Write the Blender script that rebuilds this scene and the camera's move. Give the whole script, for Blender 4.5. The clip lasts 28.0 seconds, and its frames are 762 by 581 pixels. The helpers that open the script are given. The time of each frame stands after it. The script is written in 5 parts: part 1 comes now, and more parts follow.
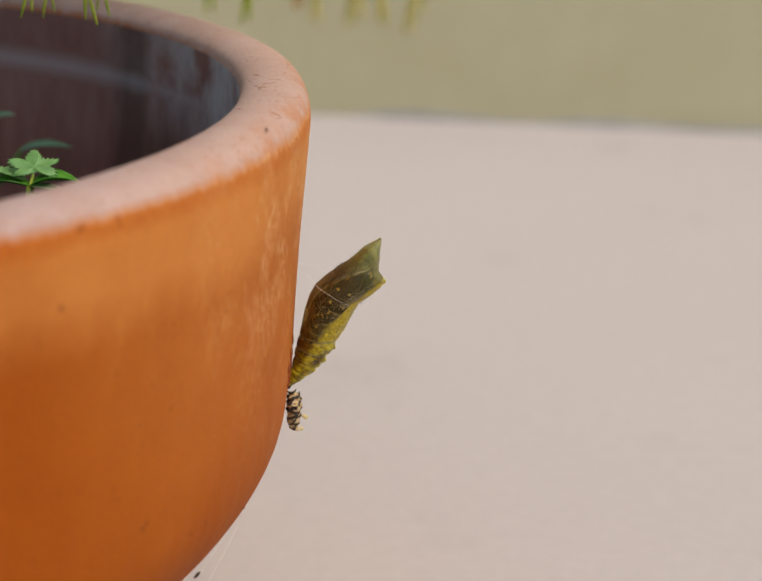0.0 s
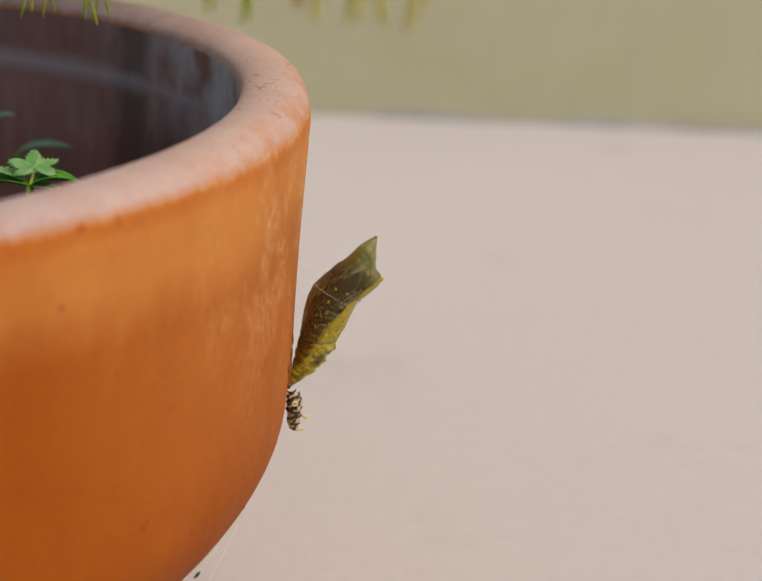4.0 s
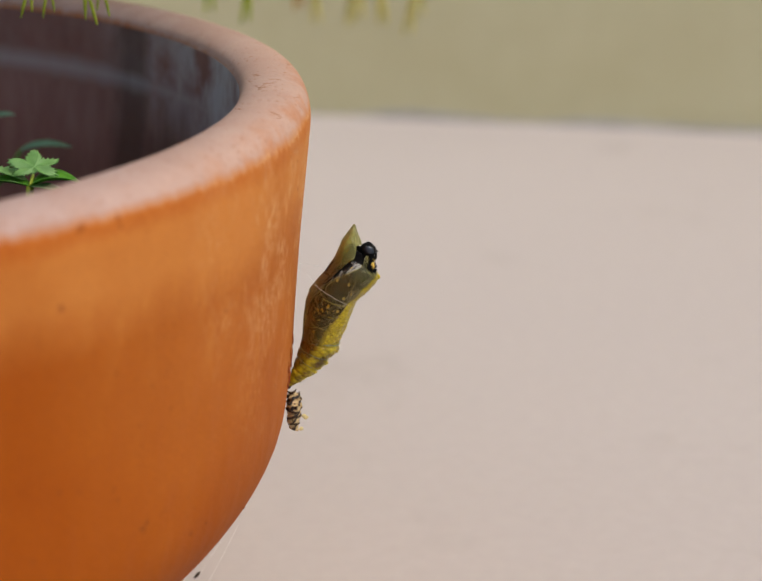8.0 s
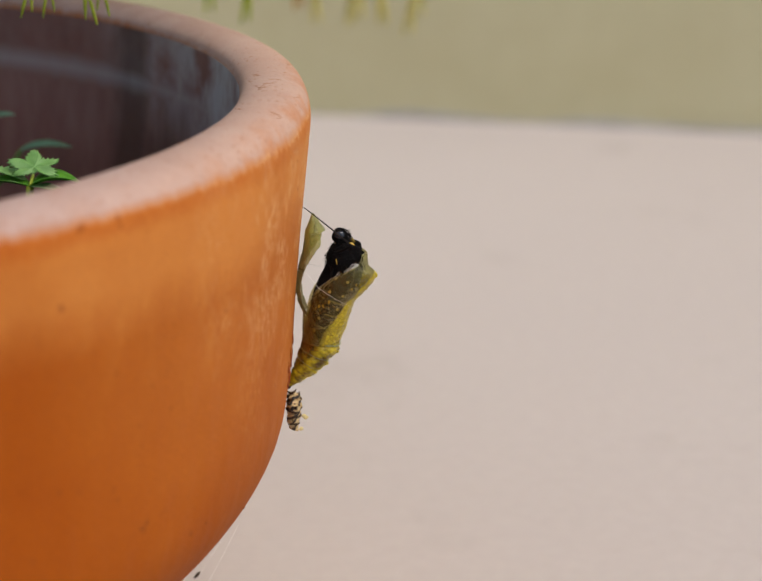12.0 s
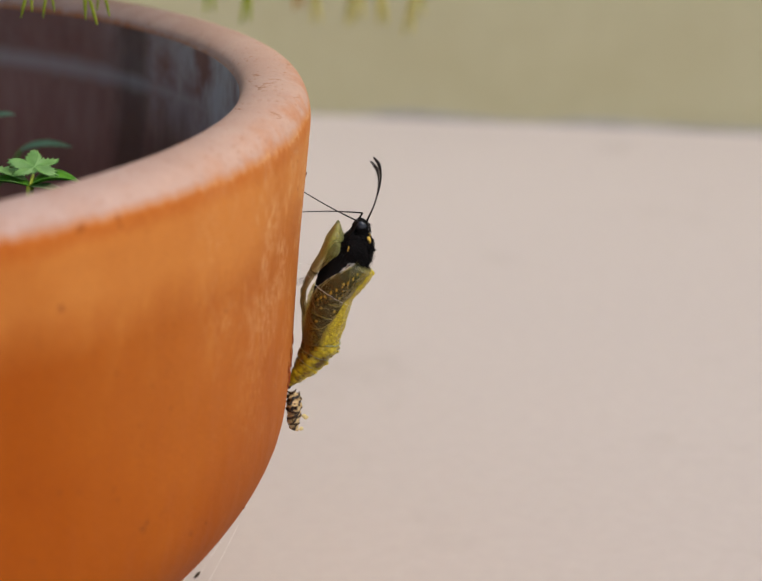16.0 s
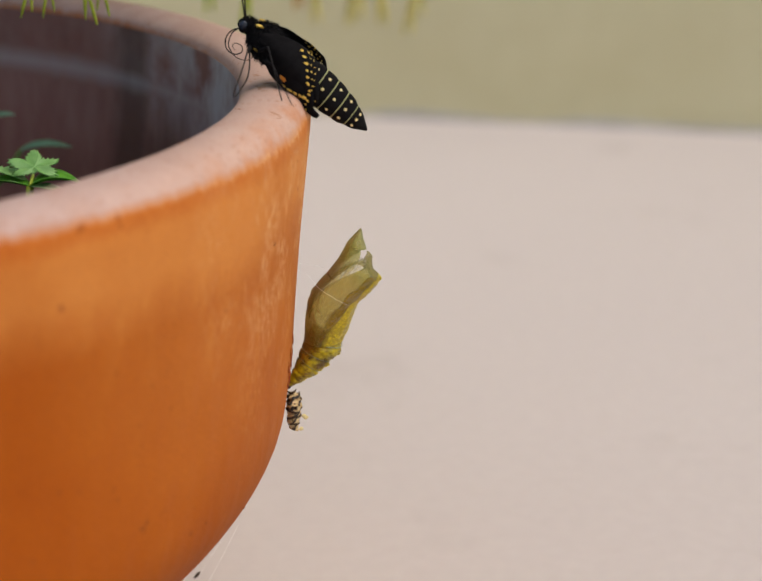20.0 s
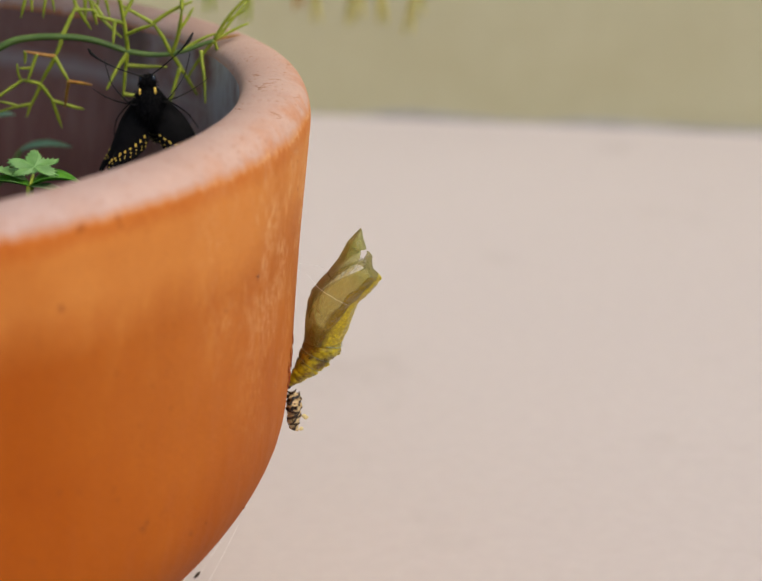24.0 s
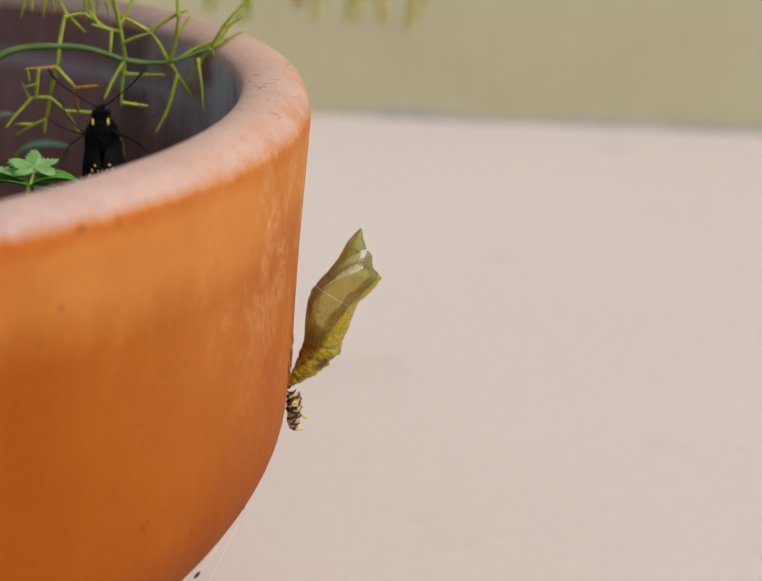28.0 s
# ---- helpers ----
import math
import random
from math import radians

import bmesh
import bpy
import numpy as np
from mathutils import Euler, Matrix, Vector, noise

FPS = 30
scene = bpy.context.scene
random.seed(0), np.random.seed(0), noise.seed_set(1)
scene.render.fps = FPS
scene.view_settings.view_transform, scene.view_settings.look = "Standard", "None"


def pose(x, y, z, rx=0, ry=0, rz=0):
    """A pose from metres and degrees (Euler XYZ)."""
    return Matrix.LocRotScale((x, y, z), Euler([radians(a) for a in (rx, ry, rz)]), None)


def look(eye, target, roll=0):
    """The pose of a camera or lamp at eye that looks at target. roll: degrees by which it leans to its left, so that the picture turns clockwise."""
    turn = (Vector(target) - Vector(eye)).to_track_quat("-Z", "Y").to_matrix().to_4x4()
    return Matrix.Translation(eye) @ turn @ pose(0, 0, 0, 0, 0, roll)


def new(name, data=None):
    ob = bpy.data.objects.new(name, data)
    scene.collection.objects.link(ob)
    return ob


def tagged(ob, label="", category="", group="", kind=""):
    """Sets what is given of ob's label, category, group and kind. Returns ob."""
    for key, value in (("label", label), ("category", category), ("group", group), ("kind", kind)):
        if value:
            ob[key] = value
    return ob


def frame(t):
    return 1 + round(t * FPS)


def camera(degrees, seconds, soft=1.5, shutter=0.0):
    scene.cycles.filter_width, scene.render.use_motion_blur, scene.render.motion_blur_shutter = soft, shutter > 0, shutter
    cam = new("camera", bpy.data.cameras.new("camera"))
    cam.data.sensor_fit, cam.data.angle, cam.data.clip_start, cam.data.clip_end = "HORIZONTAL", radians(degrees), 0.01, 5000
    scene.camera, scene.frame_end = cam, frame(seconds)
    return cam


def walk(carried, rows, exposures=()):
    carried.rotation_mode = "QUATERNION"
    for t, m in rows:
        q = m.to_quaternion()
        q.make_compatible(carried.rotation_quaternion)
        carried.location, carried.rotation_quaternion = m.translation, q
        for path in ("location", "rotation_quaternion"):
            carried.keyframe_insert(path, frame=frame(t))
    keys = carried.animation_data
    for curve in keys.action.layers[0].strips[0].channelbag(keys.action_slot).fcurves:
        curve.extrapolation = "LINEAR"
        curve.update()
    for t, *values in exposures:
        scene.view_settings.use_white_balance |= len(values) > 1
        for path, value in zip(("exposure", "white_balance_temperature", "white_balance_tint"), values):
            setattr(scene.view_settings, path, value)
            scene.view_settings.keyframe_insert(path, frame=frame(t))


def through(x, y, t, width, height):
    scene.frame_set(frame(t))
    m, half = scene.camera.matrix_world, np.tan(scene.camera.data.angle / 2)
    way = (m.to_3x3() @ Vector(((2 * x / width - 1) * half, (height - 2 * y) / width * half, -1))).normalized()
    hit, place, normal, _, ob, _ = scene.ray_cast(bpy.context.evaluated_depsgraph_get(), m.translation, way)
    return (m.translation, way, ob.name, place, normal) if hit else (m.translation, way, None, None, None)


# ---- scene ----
cam = camera(20, 28.0, soft=1.6, shutter=0.5)
EYE = Vector((0.1573, -0.400, 0.2098))
cam.data.dof.use_dof = True
cam.data.dof.focus_distance = 0.413
cam.data.dof.aperture_fstop = 17
VIEW = pose(EYE.x, EYE.y, EYE.z, 90 - 16.57)
walk(cam, [(0, VIEW), (28, VIEW)], exposures=[(0, -0.16), (16, -0.12), (28, -0.01)])

# ---- light: a bright, thinly overcast sky with a soft high sun ----
world = bpy.data.worlds.new("sky")
scene.world = world
world.use_nodes = True
_n = world.node_tree.nodes
_sky = _n.new("ShaderNodeTexSky")
_sky.sky_type, _sky.sun_disc = "NISHITA", False
_sky.sun_elevation, _sky.sun_rotation = radians(54), radians(125)
_sky.dust_density, _sky.air_density = 4.0, 1.0
world.node_tree.links.new(_sky.outputs[0], _n["Background"].inputs[0])
_n["Background"].inputs[1].default_value = 0.15
sun = new("sun", bpy.data.lights.new("sun", "SUN"))
sun.data.energy, sun.data.angle, sun.data.color = 1.75, radians(40), (1.0, 0.93, 0.84)
sun.matrix_world = look((1.0, -0.7, 1.7), (0, 0, 0))


# ---- materials ----
def material(name, rough=0.6, base=(0.5, 0.5, 0.5)):
    m = bpy.data.materials.new(name)
    m.use_nodes = True
    b = m.node_tree.nodes["Principled BSDF"]
    b.inputs["Roughness"].default_value = rough
    b.inputs["Base Color"].default_value = (*base, 1)
    return m, m.node_tree, b


def node(tree, kind, **values):
    n = tree.nodes.new(kind)
    for k, v in values.items():
        if k == "op":
            n.operation = v
        elif k == "blend":
            n.data_type, n.blend_type = "RGBA", v
        else:
            n.inputs[k].default_value = v
    return n


def coords(tree, scale=(1, 1, 1)):
    c = node(tree, "ShaderNodeTexCoord")
    m = node(tree, "ShaderNodeMapping")
    m.inputs["Scale"].default_value = scale
    tree.links.new(c.outputs["Object"], m.inputs[0])
    return m.outputs[0]


def noisy(tree, vec, scale, detail=4, rough=0.55):
    n = node(tree, "ShaderNodeTexNoise", Scale=scale, Detail=detail, Roughness=rough)
    if vec is not None:
        tree.links.new(vec, n.inputs["Vector"])
    return n.outputs["Fac"]


def ramp(tree, fac, *stops):
    r = node(tree, "ShaderNodeValToRGB")
    e = r.color_ramp.elements
    while len(e) < len(stops):
        e.new(0.5)
    for el, (p, c) in zip(e, stops):
        el.position, el.color = p, (*c, 1) if len(c) == 3 else c
    tree.links.new(fac, r.inputs[0])
    return r.outputs[0]


def calc(tree, op, a, b):
    n = node(tree, "ShaderNodeMath", op=op)
    for i, v in enumerate((a, b)):
        if isinstance(v, (int, float)):
            n.inputs[i].default_value = v
        else:
            tree.links.new(v, n.inputs[i])
    return n.outputs[0]


def blend(tree, fac, a, b, kind="MIX"):
    n = node(tree, "ShaderNodeMix", blend=kind)
    for sock, v in ((n.inputs[0], fac), (n.inputs[6], a), (n.inputs[7], b)):
        if isinstance(v, (int, float)):
            sock.default_value = v
        elif isinstance(v, tuple):
            sock.default_value = (*v, 1)
        else:
            tree.links.new(v, sock)
    return n.outputs[2]


def bump(tree, b, height, strength, distance):
    n = node(tree, "ShaderNodeBump", Strength=strength, Distance=distance)
    tree.links.new(height, n.inputs["Height"])
    tree.links.new(n.outputs[0], b.inputs["Normal"])


def xyz(tree, vec=None):
    s = node(tree, "ShaderNodeSeparateXYZ")
    tree.links.new(coords(tree) if vec is None else vec, s.inputs[0])
    return s.outputs


def terracotta():
    """Oiled orange clay with pale lime runs below a dried, dusty pink lip; the sun side is painted paler."""
    m, t, b = material("terracotta", 0.55)
    x, y, z = xyz(t)
    around = calc(t, "ARCTAN2", y, x)
    wrap = node(t, "ShaderNodeCombineXYZ")
    t.links.new(calc(t, "MULTIPLY", around, 34.0), wrap.inputs[0])
    t.links.new(calc(t, "MULTIPLY", z, 62.0), wrap.inputs[2])
    runs = noisy(t, wrap.outputs[0], 1.0, 6, 0.68)
    broad = noisy(t, coords(t), 22, 4, 0.6)
    fine = noisy(t, coords(t), 1600, 4)
    clay = ramp(t, broad, (0.3, (0.31, 0.077, 0.003)), (0.55, (0.36, 0.098, 0.004)), (0.75, (0.42, 0.128, 0.009)))
    edge = calc(t, "ADD", z, calc(t, "MULTIPLY", calc(t, "SUBTRACT", runs, 0.5), 0.004))
    high = ramp(t, calc(t, "MULTIPLY", calc(t, "SUBTRACT", z, 0.066), 21.0), (0.0, (0, 0, 0)), (1.0, (1, 1, 1)))
    drips = calc(t, "MULTIPLY", ramp(t, runs, (0.50, (0, 0, 0)), (0.72, (1, 1, 1))), ramp(t, broad, (0.40, (0.0,) * 3), (0.60, (1, 1, 1))))
    haze = ramp(t, noisy(t, coords(t), 11, 3), (0.35, (0.16,) * 3), (0.7, (0.55,) * 3))
    # lime haze and drips weighted toward +x, painting the flank's sunlit side brighter
    sun_side = ramp(t, calc(t, "MULTIPLY", calc(t, "SUBTRACT", x, 0.104), 28.0), (0.0, (0.06,) * 3), (1.0, (1.1,) * 3))
    lime = calc(t, "MULTIPLY", calc(t, "ADD", calc(t, "MULTIPLY", calc(t, "MULTIPLY", drips, sun_side), 0.65), calc(t, "MULTIPLY", calc(t, "MULTIPLY", haze, sun_side), 0.95)), high)
    thin = node(t, "ShaderNodeCombineXYZ")
    t.links.new(calc(t, "MULTIPLY", around, 330.0), thin.inputs[0])
    t.links.new(calc(t, "MULTIPLY", z, 330.0), thin.inputs[2])
    strip = calc(t, "MULTIPLY", ramp(t, calc(t, "MULTIPLY", calc(t, "SUBTRACT", x, 0.127), 110.0), (0.0, (0.02,) * 3), (1.0, (1, 1, 1))), ramp(t, noisy(t, coords(t), 85, 3, 0.5), (0.44, (0.08,) * 3), (0.58, (1, 1, 1))))
    scratch = noisy(t, thin.outputs[0], 1.0, 4, 0.65)
    lime = calc(t, "ADD", lime, calc(t, "MULTIPLY", calc(t, "MULTIPLY", ramp(t, scratch, (0.50, (0, 0, 0)), (0.62, (0.75,) * 3)), strip), high))
    band = ramp(t, calc(t, "MULTIPLY", calc(t, "SUBTRACT", edge, 0.106), 50.0), (0.0, (0, 0, 0)), (0.5, (0.62,) * 3), (0.9, (0.5,) * 3), (1.0, (0.32,) * 3))
    lime = calc(t, "ADD", lime, calc(t, "MULTIPLY", band, ramp(t, broad, (0.3, (0.3,) * 3), (0.6, (1, 1, 1)))))
    # an extra pale lift toward +x: sunlight painted into the clay colour
    sun_lift = ramp(t, calc(t, "MULTIPLY", calc(t, "SUBTRACT", x, 0.108), 28.0), (0.0, (0, 0, 0)), (1.0, (0.20,) * 3))
    lime = calc(t, "ADD", lime, calc(t, "MULTIPLY", calc(t, "MULTIPLY", sun_lift, ramp(t, calc(t, "MULTIPLY", calc(t, "SUBTRACT", z, 0.050), 22.0), (0.0, (0.45,) * 3), (1.0, (1, 1, 1)))), ramp(t, noisy(t, coords(t), 60, 5, 0.6), (0.3, (0.6,) * 3), (0.7, (1.15,) * 3))))
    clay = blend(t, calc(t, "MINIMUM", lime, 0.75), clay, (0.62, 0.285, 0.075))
    marks = calc(t, "MULTIPLY", calc(t, "MULTIPLY", ramp(t, scratch, (0.51, (0, 0, 0)), (0.565, (0.9,) * 3)), strip), ramp(t, calc(t, "MULTIPLY", calc(t, "SUBTRACT", z, 0.085), 40.0), (0.0, (0.1,) * 3), (1.0, (1, 1, 1))))
    clay = blend(t, marks, clay, (0.66, 0.44, 0.24))
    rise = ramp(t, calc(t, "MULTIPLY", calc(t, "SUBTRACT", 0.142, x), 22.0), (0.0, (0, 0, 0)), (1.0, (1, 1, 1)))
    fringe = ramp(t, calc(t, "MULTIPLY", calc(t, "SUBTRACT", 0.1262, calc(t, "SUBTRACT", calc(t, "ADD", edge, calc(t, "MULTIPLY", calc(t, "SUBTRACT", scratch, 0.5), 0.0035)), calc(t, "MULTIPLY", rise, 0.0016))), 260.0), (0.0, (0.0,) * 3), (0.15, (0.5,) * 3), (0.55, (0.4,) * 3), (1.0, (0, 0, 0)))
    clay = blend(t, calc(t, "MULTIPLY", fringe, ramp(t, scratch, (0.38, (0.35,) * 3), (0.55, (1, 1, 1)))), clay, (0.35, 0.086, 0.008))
    lip = ramp(t, calc(t, "MULTIPLY", calc(t, "SUBTRACT", calc(t, "SUBTRACT", edge, calc(t, "MULTIPLY", rise, 0.0016)), 0.1256), 430.0), (0.1, (0, 0, 0)), (0.9, (1, 1, 1)))
    dust = ramp(t, noisy(t, coords(t), 75, 6, 0.6), (0.35, (0.40, 0.300, 0.273)), (0.62, (0.48, 0.396, 0.380)))
    dust = blend(t, ramp(t, calc(t, "MULTIPLY", calc(t, "SUBTRACT", x, 0.10), 30.0), (0.0, (0, 0, 0)), (1.0, (0.7,) * 3)), dust, (0.53, 0.405, 0.347))
    shoulder = ramp(t, calc(t, "MULTIPLY", calc(t, "SUBTRACT", calc(t, "POWER", calc(t, "ADD", calc(t, "MULTIPLY", x, x), calc(t, "MULTIPLY", y, y)), 0.5), 0.1385), 240.0), (0.0, (0.12,) * 3), (1.0, (1, 1, 1)))
    stain = calc(t, "MULTIPLY", calc(t, "MULTIPLY", shoulder, ramp(t, noisy(t, coords(t), 130, 5, 0.65), (0.44, (0.1,) * 3), (0.64, (0.75,) * 3))), ramp(t, calc(t, "MULTIPLY", calc(t, "SUBTRACT", x, 0.126), 80.0), (0.0, (0.12,) * 3), (1.0, (1, 1, 1))))
    dust = blend(t, stain, dust, (0.50, 0.235, 0.115))
    clay = blend(t, lip, clay, dust)
    pits = noisy(t, coords(t), 420, 2, 0.5)
    clay = blend(t, calc(t, "MULTIPLY", calc(t, "SUBTRACT", 1.0, lip), ramp(t, pits, (0.24, (0.65,) * 3), (0.30, (0, 0, 0)))), clay, (0.17, 0.055, 0.014))
    specks = noisy(t, coords(t), 1100, 3, 0.6)
    clay = blend(t, calc(t, "MULTIPLY", lip, ramp(t, specks, (0.31, (0.6,) * 3), (0.39, (0, 0, 0)))), clay, (0.34, 0.15, 0.07))
    clay = blend(t, 0.35, clay, ramp(t, fine, (0.3, (0.25, 0.08, 0.02)), (0.7, (0.6, 0.3, 0.13))), "SOFT_LIGHT")
    b.inputs["Specular IOR Level"].default_value = 0.12
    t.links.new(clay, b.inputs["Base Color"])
    t.links.new(ramp(t, runs, (0.3, (0.6,) * 3), (0.7, (0.8,) * 3)), b.inputs["Roughness"])
    bump(t, b, calc(t, "ADD", fine, broad), 0.25, 0.0003)
    return m


def glaze():
    """Dark, damp inside of the pot with grey mineral blooms and a painted band of sky sheen."""
    m, t, b = material("damp_inner_clay", 0.3)
    x, y, z = xyz(t)
    around = calc(t, "ARCTAN2", y, x)
    wrap = node(t, "ShaderNodeCombineXYZ")
    t.links.new(calc(t, "MULTIPLY", around, 11.0), wrap.inputs[0])
    t.links.new(calc(t, "MULTIPLY", z, 26.0), wrap.inputs[2])
    runs = noisy(t, wrap.outputs[0], 1.0, 5, 0.6)
    base = ramp(t, runs, (0.3, (0.175, 0.076, 0.054)), (0.52, (0.26, 0.127, 0.102)), (0.75, (0.35, 0.21, 0.172)))
    bloom = noisy(t, coords(t), 70, 5, 0.6)
    zone = ramp(t, calc(t, "MULTIPLY", calc(t, "ADD", calc(t, "SUBTRACT", z, 0.101), calc(t, "MULTIPLY", calc(t, "SUBTRACT", runs, 0.5), 0.02)), 45.0), (0.0, (0, 0, 0)), (0.8, (1, 1, 1)))
    bloom = calc(t, "MULTIPLY", ramp(t, bloom, (0.32, (0, 0, 0)), (0.56, (1, 1, 1))), zone)
    side = ramp(t, calc(t, "MULTIPLY", calc(t, "SUBTRACT", x, 0.092), 32.0), (0.0, (0.06,) * 3), (1.0, (1, 1, 1)))
    bloom = calc(t, "MULTIPLY", bloom, side)
    # a dark damp run down the wall, and wet brown clay below the bloom
    run = calc(t, "ADD", calc(t, "MULTIPLY", calc(t, "ABSOLUTE", calc(t, "SUBTRACT", around, 0.675), 0.0), 13.0), calc(t, "MULTIPLY", calc(t, "SUBTRACT", runs, 0.5), 0.9))
    wet = ramp(t, run, (0.35, (0.8,) * 3), (1.0, (0, 0, 0)))
    wet = calc(t, "MAXIMUM", wet, calc(t, "MULTIPLY", ramp(t, calc(t, "MULTIPLY", calc(t, "SUBTRACT", x, 0.095), 80.0), (0.0, (0, 0, 0)), (1.0, (0.75,) * 3)), calc(t, "SUBTRACT", 1.0, zone)))
    base = blend(t, wet, base, (0.085, 0.045, 0.030))
    bloom = calc(t, "MULTIPLY", bloom, calc(t, "SUBTRACT", 1.0, calc(t, "MULTIPLY", wet, 0.85)))
    # level pale band: the sky's reflection painted in with the bloom colour
    sky_sheen = ramp(t, calc(t, "ADD", calc(t, "MULTIPLY", calc(t, "ABSOLUTE", calc(t, "SUBTRACT", z, 0.116), 0.0), 150.0), calc(t, "MULTIPLY", runs, 0.9)), (0.35, (0.6,) * 3), (1.0, (0, 0, 0)))
    bloom = calc(t, "MAXIMUM", bloom, calc(t, "MULTIPLY", sky_sheen, 0.95))
    t.links.new(blend(t, calc(t, "MULTIPLY", bloom, 0.9), base, (0.54, 0.55, 0.55)), b.inputs["Base Color"])
    t.links.new(ramp(t, runs, (0.35, (0.42,) * 3), (0.7, (0.58,) * 3)), b.inputs["Roughness"])
    b.inputs["Specular IOR Level"].default_value = 0.4
    bump(t, b, noisy(t, coords(t), 120, 4), 0.3, 0.0008)
    return m


def speckled(name, dark, light, scale, rough=0.8, relief=0.3, distance=0.001, stretch=(1, 1, 1), detail=5, gloss=0.4):
    m, t, b = material(name, rough)
    v = coords(t, stretch)
    f = noisy(t, v, scale, detail, 0.6)
    g = noisy(t, v, scale * 7, 4)
    col = ramp(t, f, (0.3, dark), (0.7, light))
    col = blend(t, 0.25, col, ramp(t, g, (0.3, dark), (0.7, light)))
    t.links.new(col, b.inputs["Base Color"])
    bump(t, b, calc(t, "ADD", f, g), relief, distance)
    b.inputs["Specular IOR Level"].default_value = gloss
    return m


def shell_material(name, flap=False):
    """Thin horny pupal skin: olive wing case, rough yellow back, brown mottled tail; light comes through it."""
    m, t, b = material(name, 0.3)
    x, y, z = xyz(t)
    fine = noisy(t, coords(t), 1300, 4, 0.65)
    mid = noisy(t, coords(t), 520, 4, 0.6)
    grain = noisy(t, coords(t, (0.22, 1, 1)), 2000, 4)
    cells = node(t, "ShaderNodeTexVoronoi", Scale=1500.0)
    cells.feature = "DISTANCE_TO_EDGE"
    t.links.new(coords(t), cells.inputs["Vector"])
    net = ramp(t, cells.outputs["Distance"], (0.02, (1, 1, 1)), (0.16, (0, 0, 0)))
    sway = calc(t, "MULTIPLY", calc(t, "SUBTRACT", mid, 0.5), 0.0014)
    # the seam of the wing case: its height along the body
    along = calc(t, "MULTIPLY", calc(t, "SUBTRACT", x, 0.010), 1000.0 / 20.0)
    stops = [((mmx - 10.0) / 20.0, ((h + 8.0) / 12.0,) * 3) for mmx, h in ((12.9, -5.4), (14.6, -4.1), (15.6, -2.5), (16.9, -1.6), (18.7, -0.9), (21.8, -0.5), (23.2, 0.4), (26.0, 1.0), (29.5, 2.4))]
    seam = calc(t, "SUBTRACT", calc(t, "MULTIPLY", ramp(t, along, *stops), 0.012), 0.008)
    over = calc(t, "SUBTRACT", calc(t, "ADD", z, sway), seam)
    back = ramp(t, calc(t, "ADD", calc(t, "MULTIPLY", over, 1100.0), 0.5), (0.35, (0, 0, 0)), (0.65, (1, 1, 1)))
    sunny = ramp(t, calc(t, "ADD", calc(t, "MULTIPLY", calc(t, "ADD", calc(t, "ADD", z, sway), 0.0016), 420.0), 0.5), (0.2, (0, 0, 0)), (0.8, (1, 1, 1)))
    tail_end = calc(t, "SUBTRACT", calc(t, "MULTIPLY", z, 0.5), calc(t, "SUBTRACT", x, 0.0120))
    rear = ramp(t, calc(t, "ADD", calc(t, "MULTIPLY", tail_end, 900.0), 0.5), (0.3, (0, 0, 0)), (0.7, (1, 1, 1)))
    fore = ramp(t, calc(t, "MULTIPLY", calc(t, "SUBTRACT", calc(t, "ADD", x, calc(t, "MULTIPLY", z, 0.6)), 0.0235), 260.0), (0.0, (0, 0, 0)), (1.0, (1, 1, 1)))
    olive = ramp(t, grain, (0.36, (0.25, 0.155, 0.04)), (0.64, (0.45, 0.32, 0.095)))
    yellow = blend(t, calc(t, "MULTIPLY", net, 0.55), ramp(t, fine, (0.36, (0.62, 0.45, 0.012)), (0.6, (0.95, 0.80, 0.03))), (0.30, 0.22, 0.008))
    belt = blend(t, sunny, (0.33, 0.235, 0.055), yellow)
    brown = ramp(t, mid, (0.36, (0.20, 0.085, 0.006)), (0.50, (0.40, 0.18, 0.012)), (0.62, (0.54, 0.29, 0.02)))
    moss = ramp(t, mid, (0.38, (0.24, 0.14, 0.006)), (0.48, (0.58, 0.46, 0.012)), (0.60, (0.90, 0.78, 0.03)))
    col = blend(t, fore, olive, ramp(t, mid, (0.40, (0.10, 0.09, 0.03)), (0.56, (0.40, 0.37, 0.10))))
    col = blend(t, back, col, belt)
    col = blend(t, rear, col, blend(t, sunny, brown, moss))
    if flap:
        tip = ramp(t, calc(t, "MULTIPLY", calc(t, "SUBTRACT", x, 0.0255), 200.0), (0.0, (0, 0, 0)), (1.0, (1, 1, 1)))
        green = blend(t, ramp(t, calc(t, "MULTIPLY", calc(t, "SUBTRACT", x, 0.0305), 280.0), (0.0, (0, 0, 0)), (1.0, (0.55,) * 3)), ramp(t, mid, (0.38, (0.36, 0.36, 0.09)), (0.62, (0.55, 0.57, 0.17))), (0.60, 0.64, 0.40))
        col = blend(t, tip, ramp(t, grain, (0.36, (0.09, 0.06, 0.03)), (0.64, (0.21, 0.15, 0.08))), green)
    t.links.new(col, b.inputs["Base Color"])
    bump(t, b, calc(t, "ADD", fine, calc(t, "MULTIPLY", mid, 2.0)), 0.7, 0.0003)
    clear = node(t, "ShaderNodeBsdfTransparent")
    t.links.new(blend(t, fore, ramp(t, grain, (0.36, (0.935, 0.88, 0.60)), (0.62, (0.975, 0.945, 0.74))), (0.925, 0.91, 0.64)), clear.inputs[0])
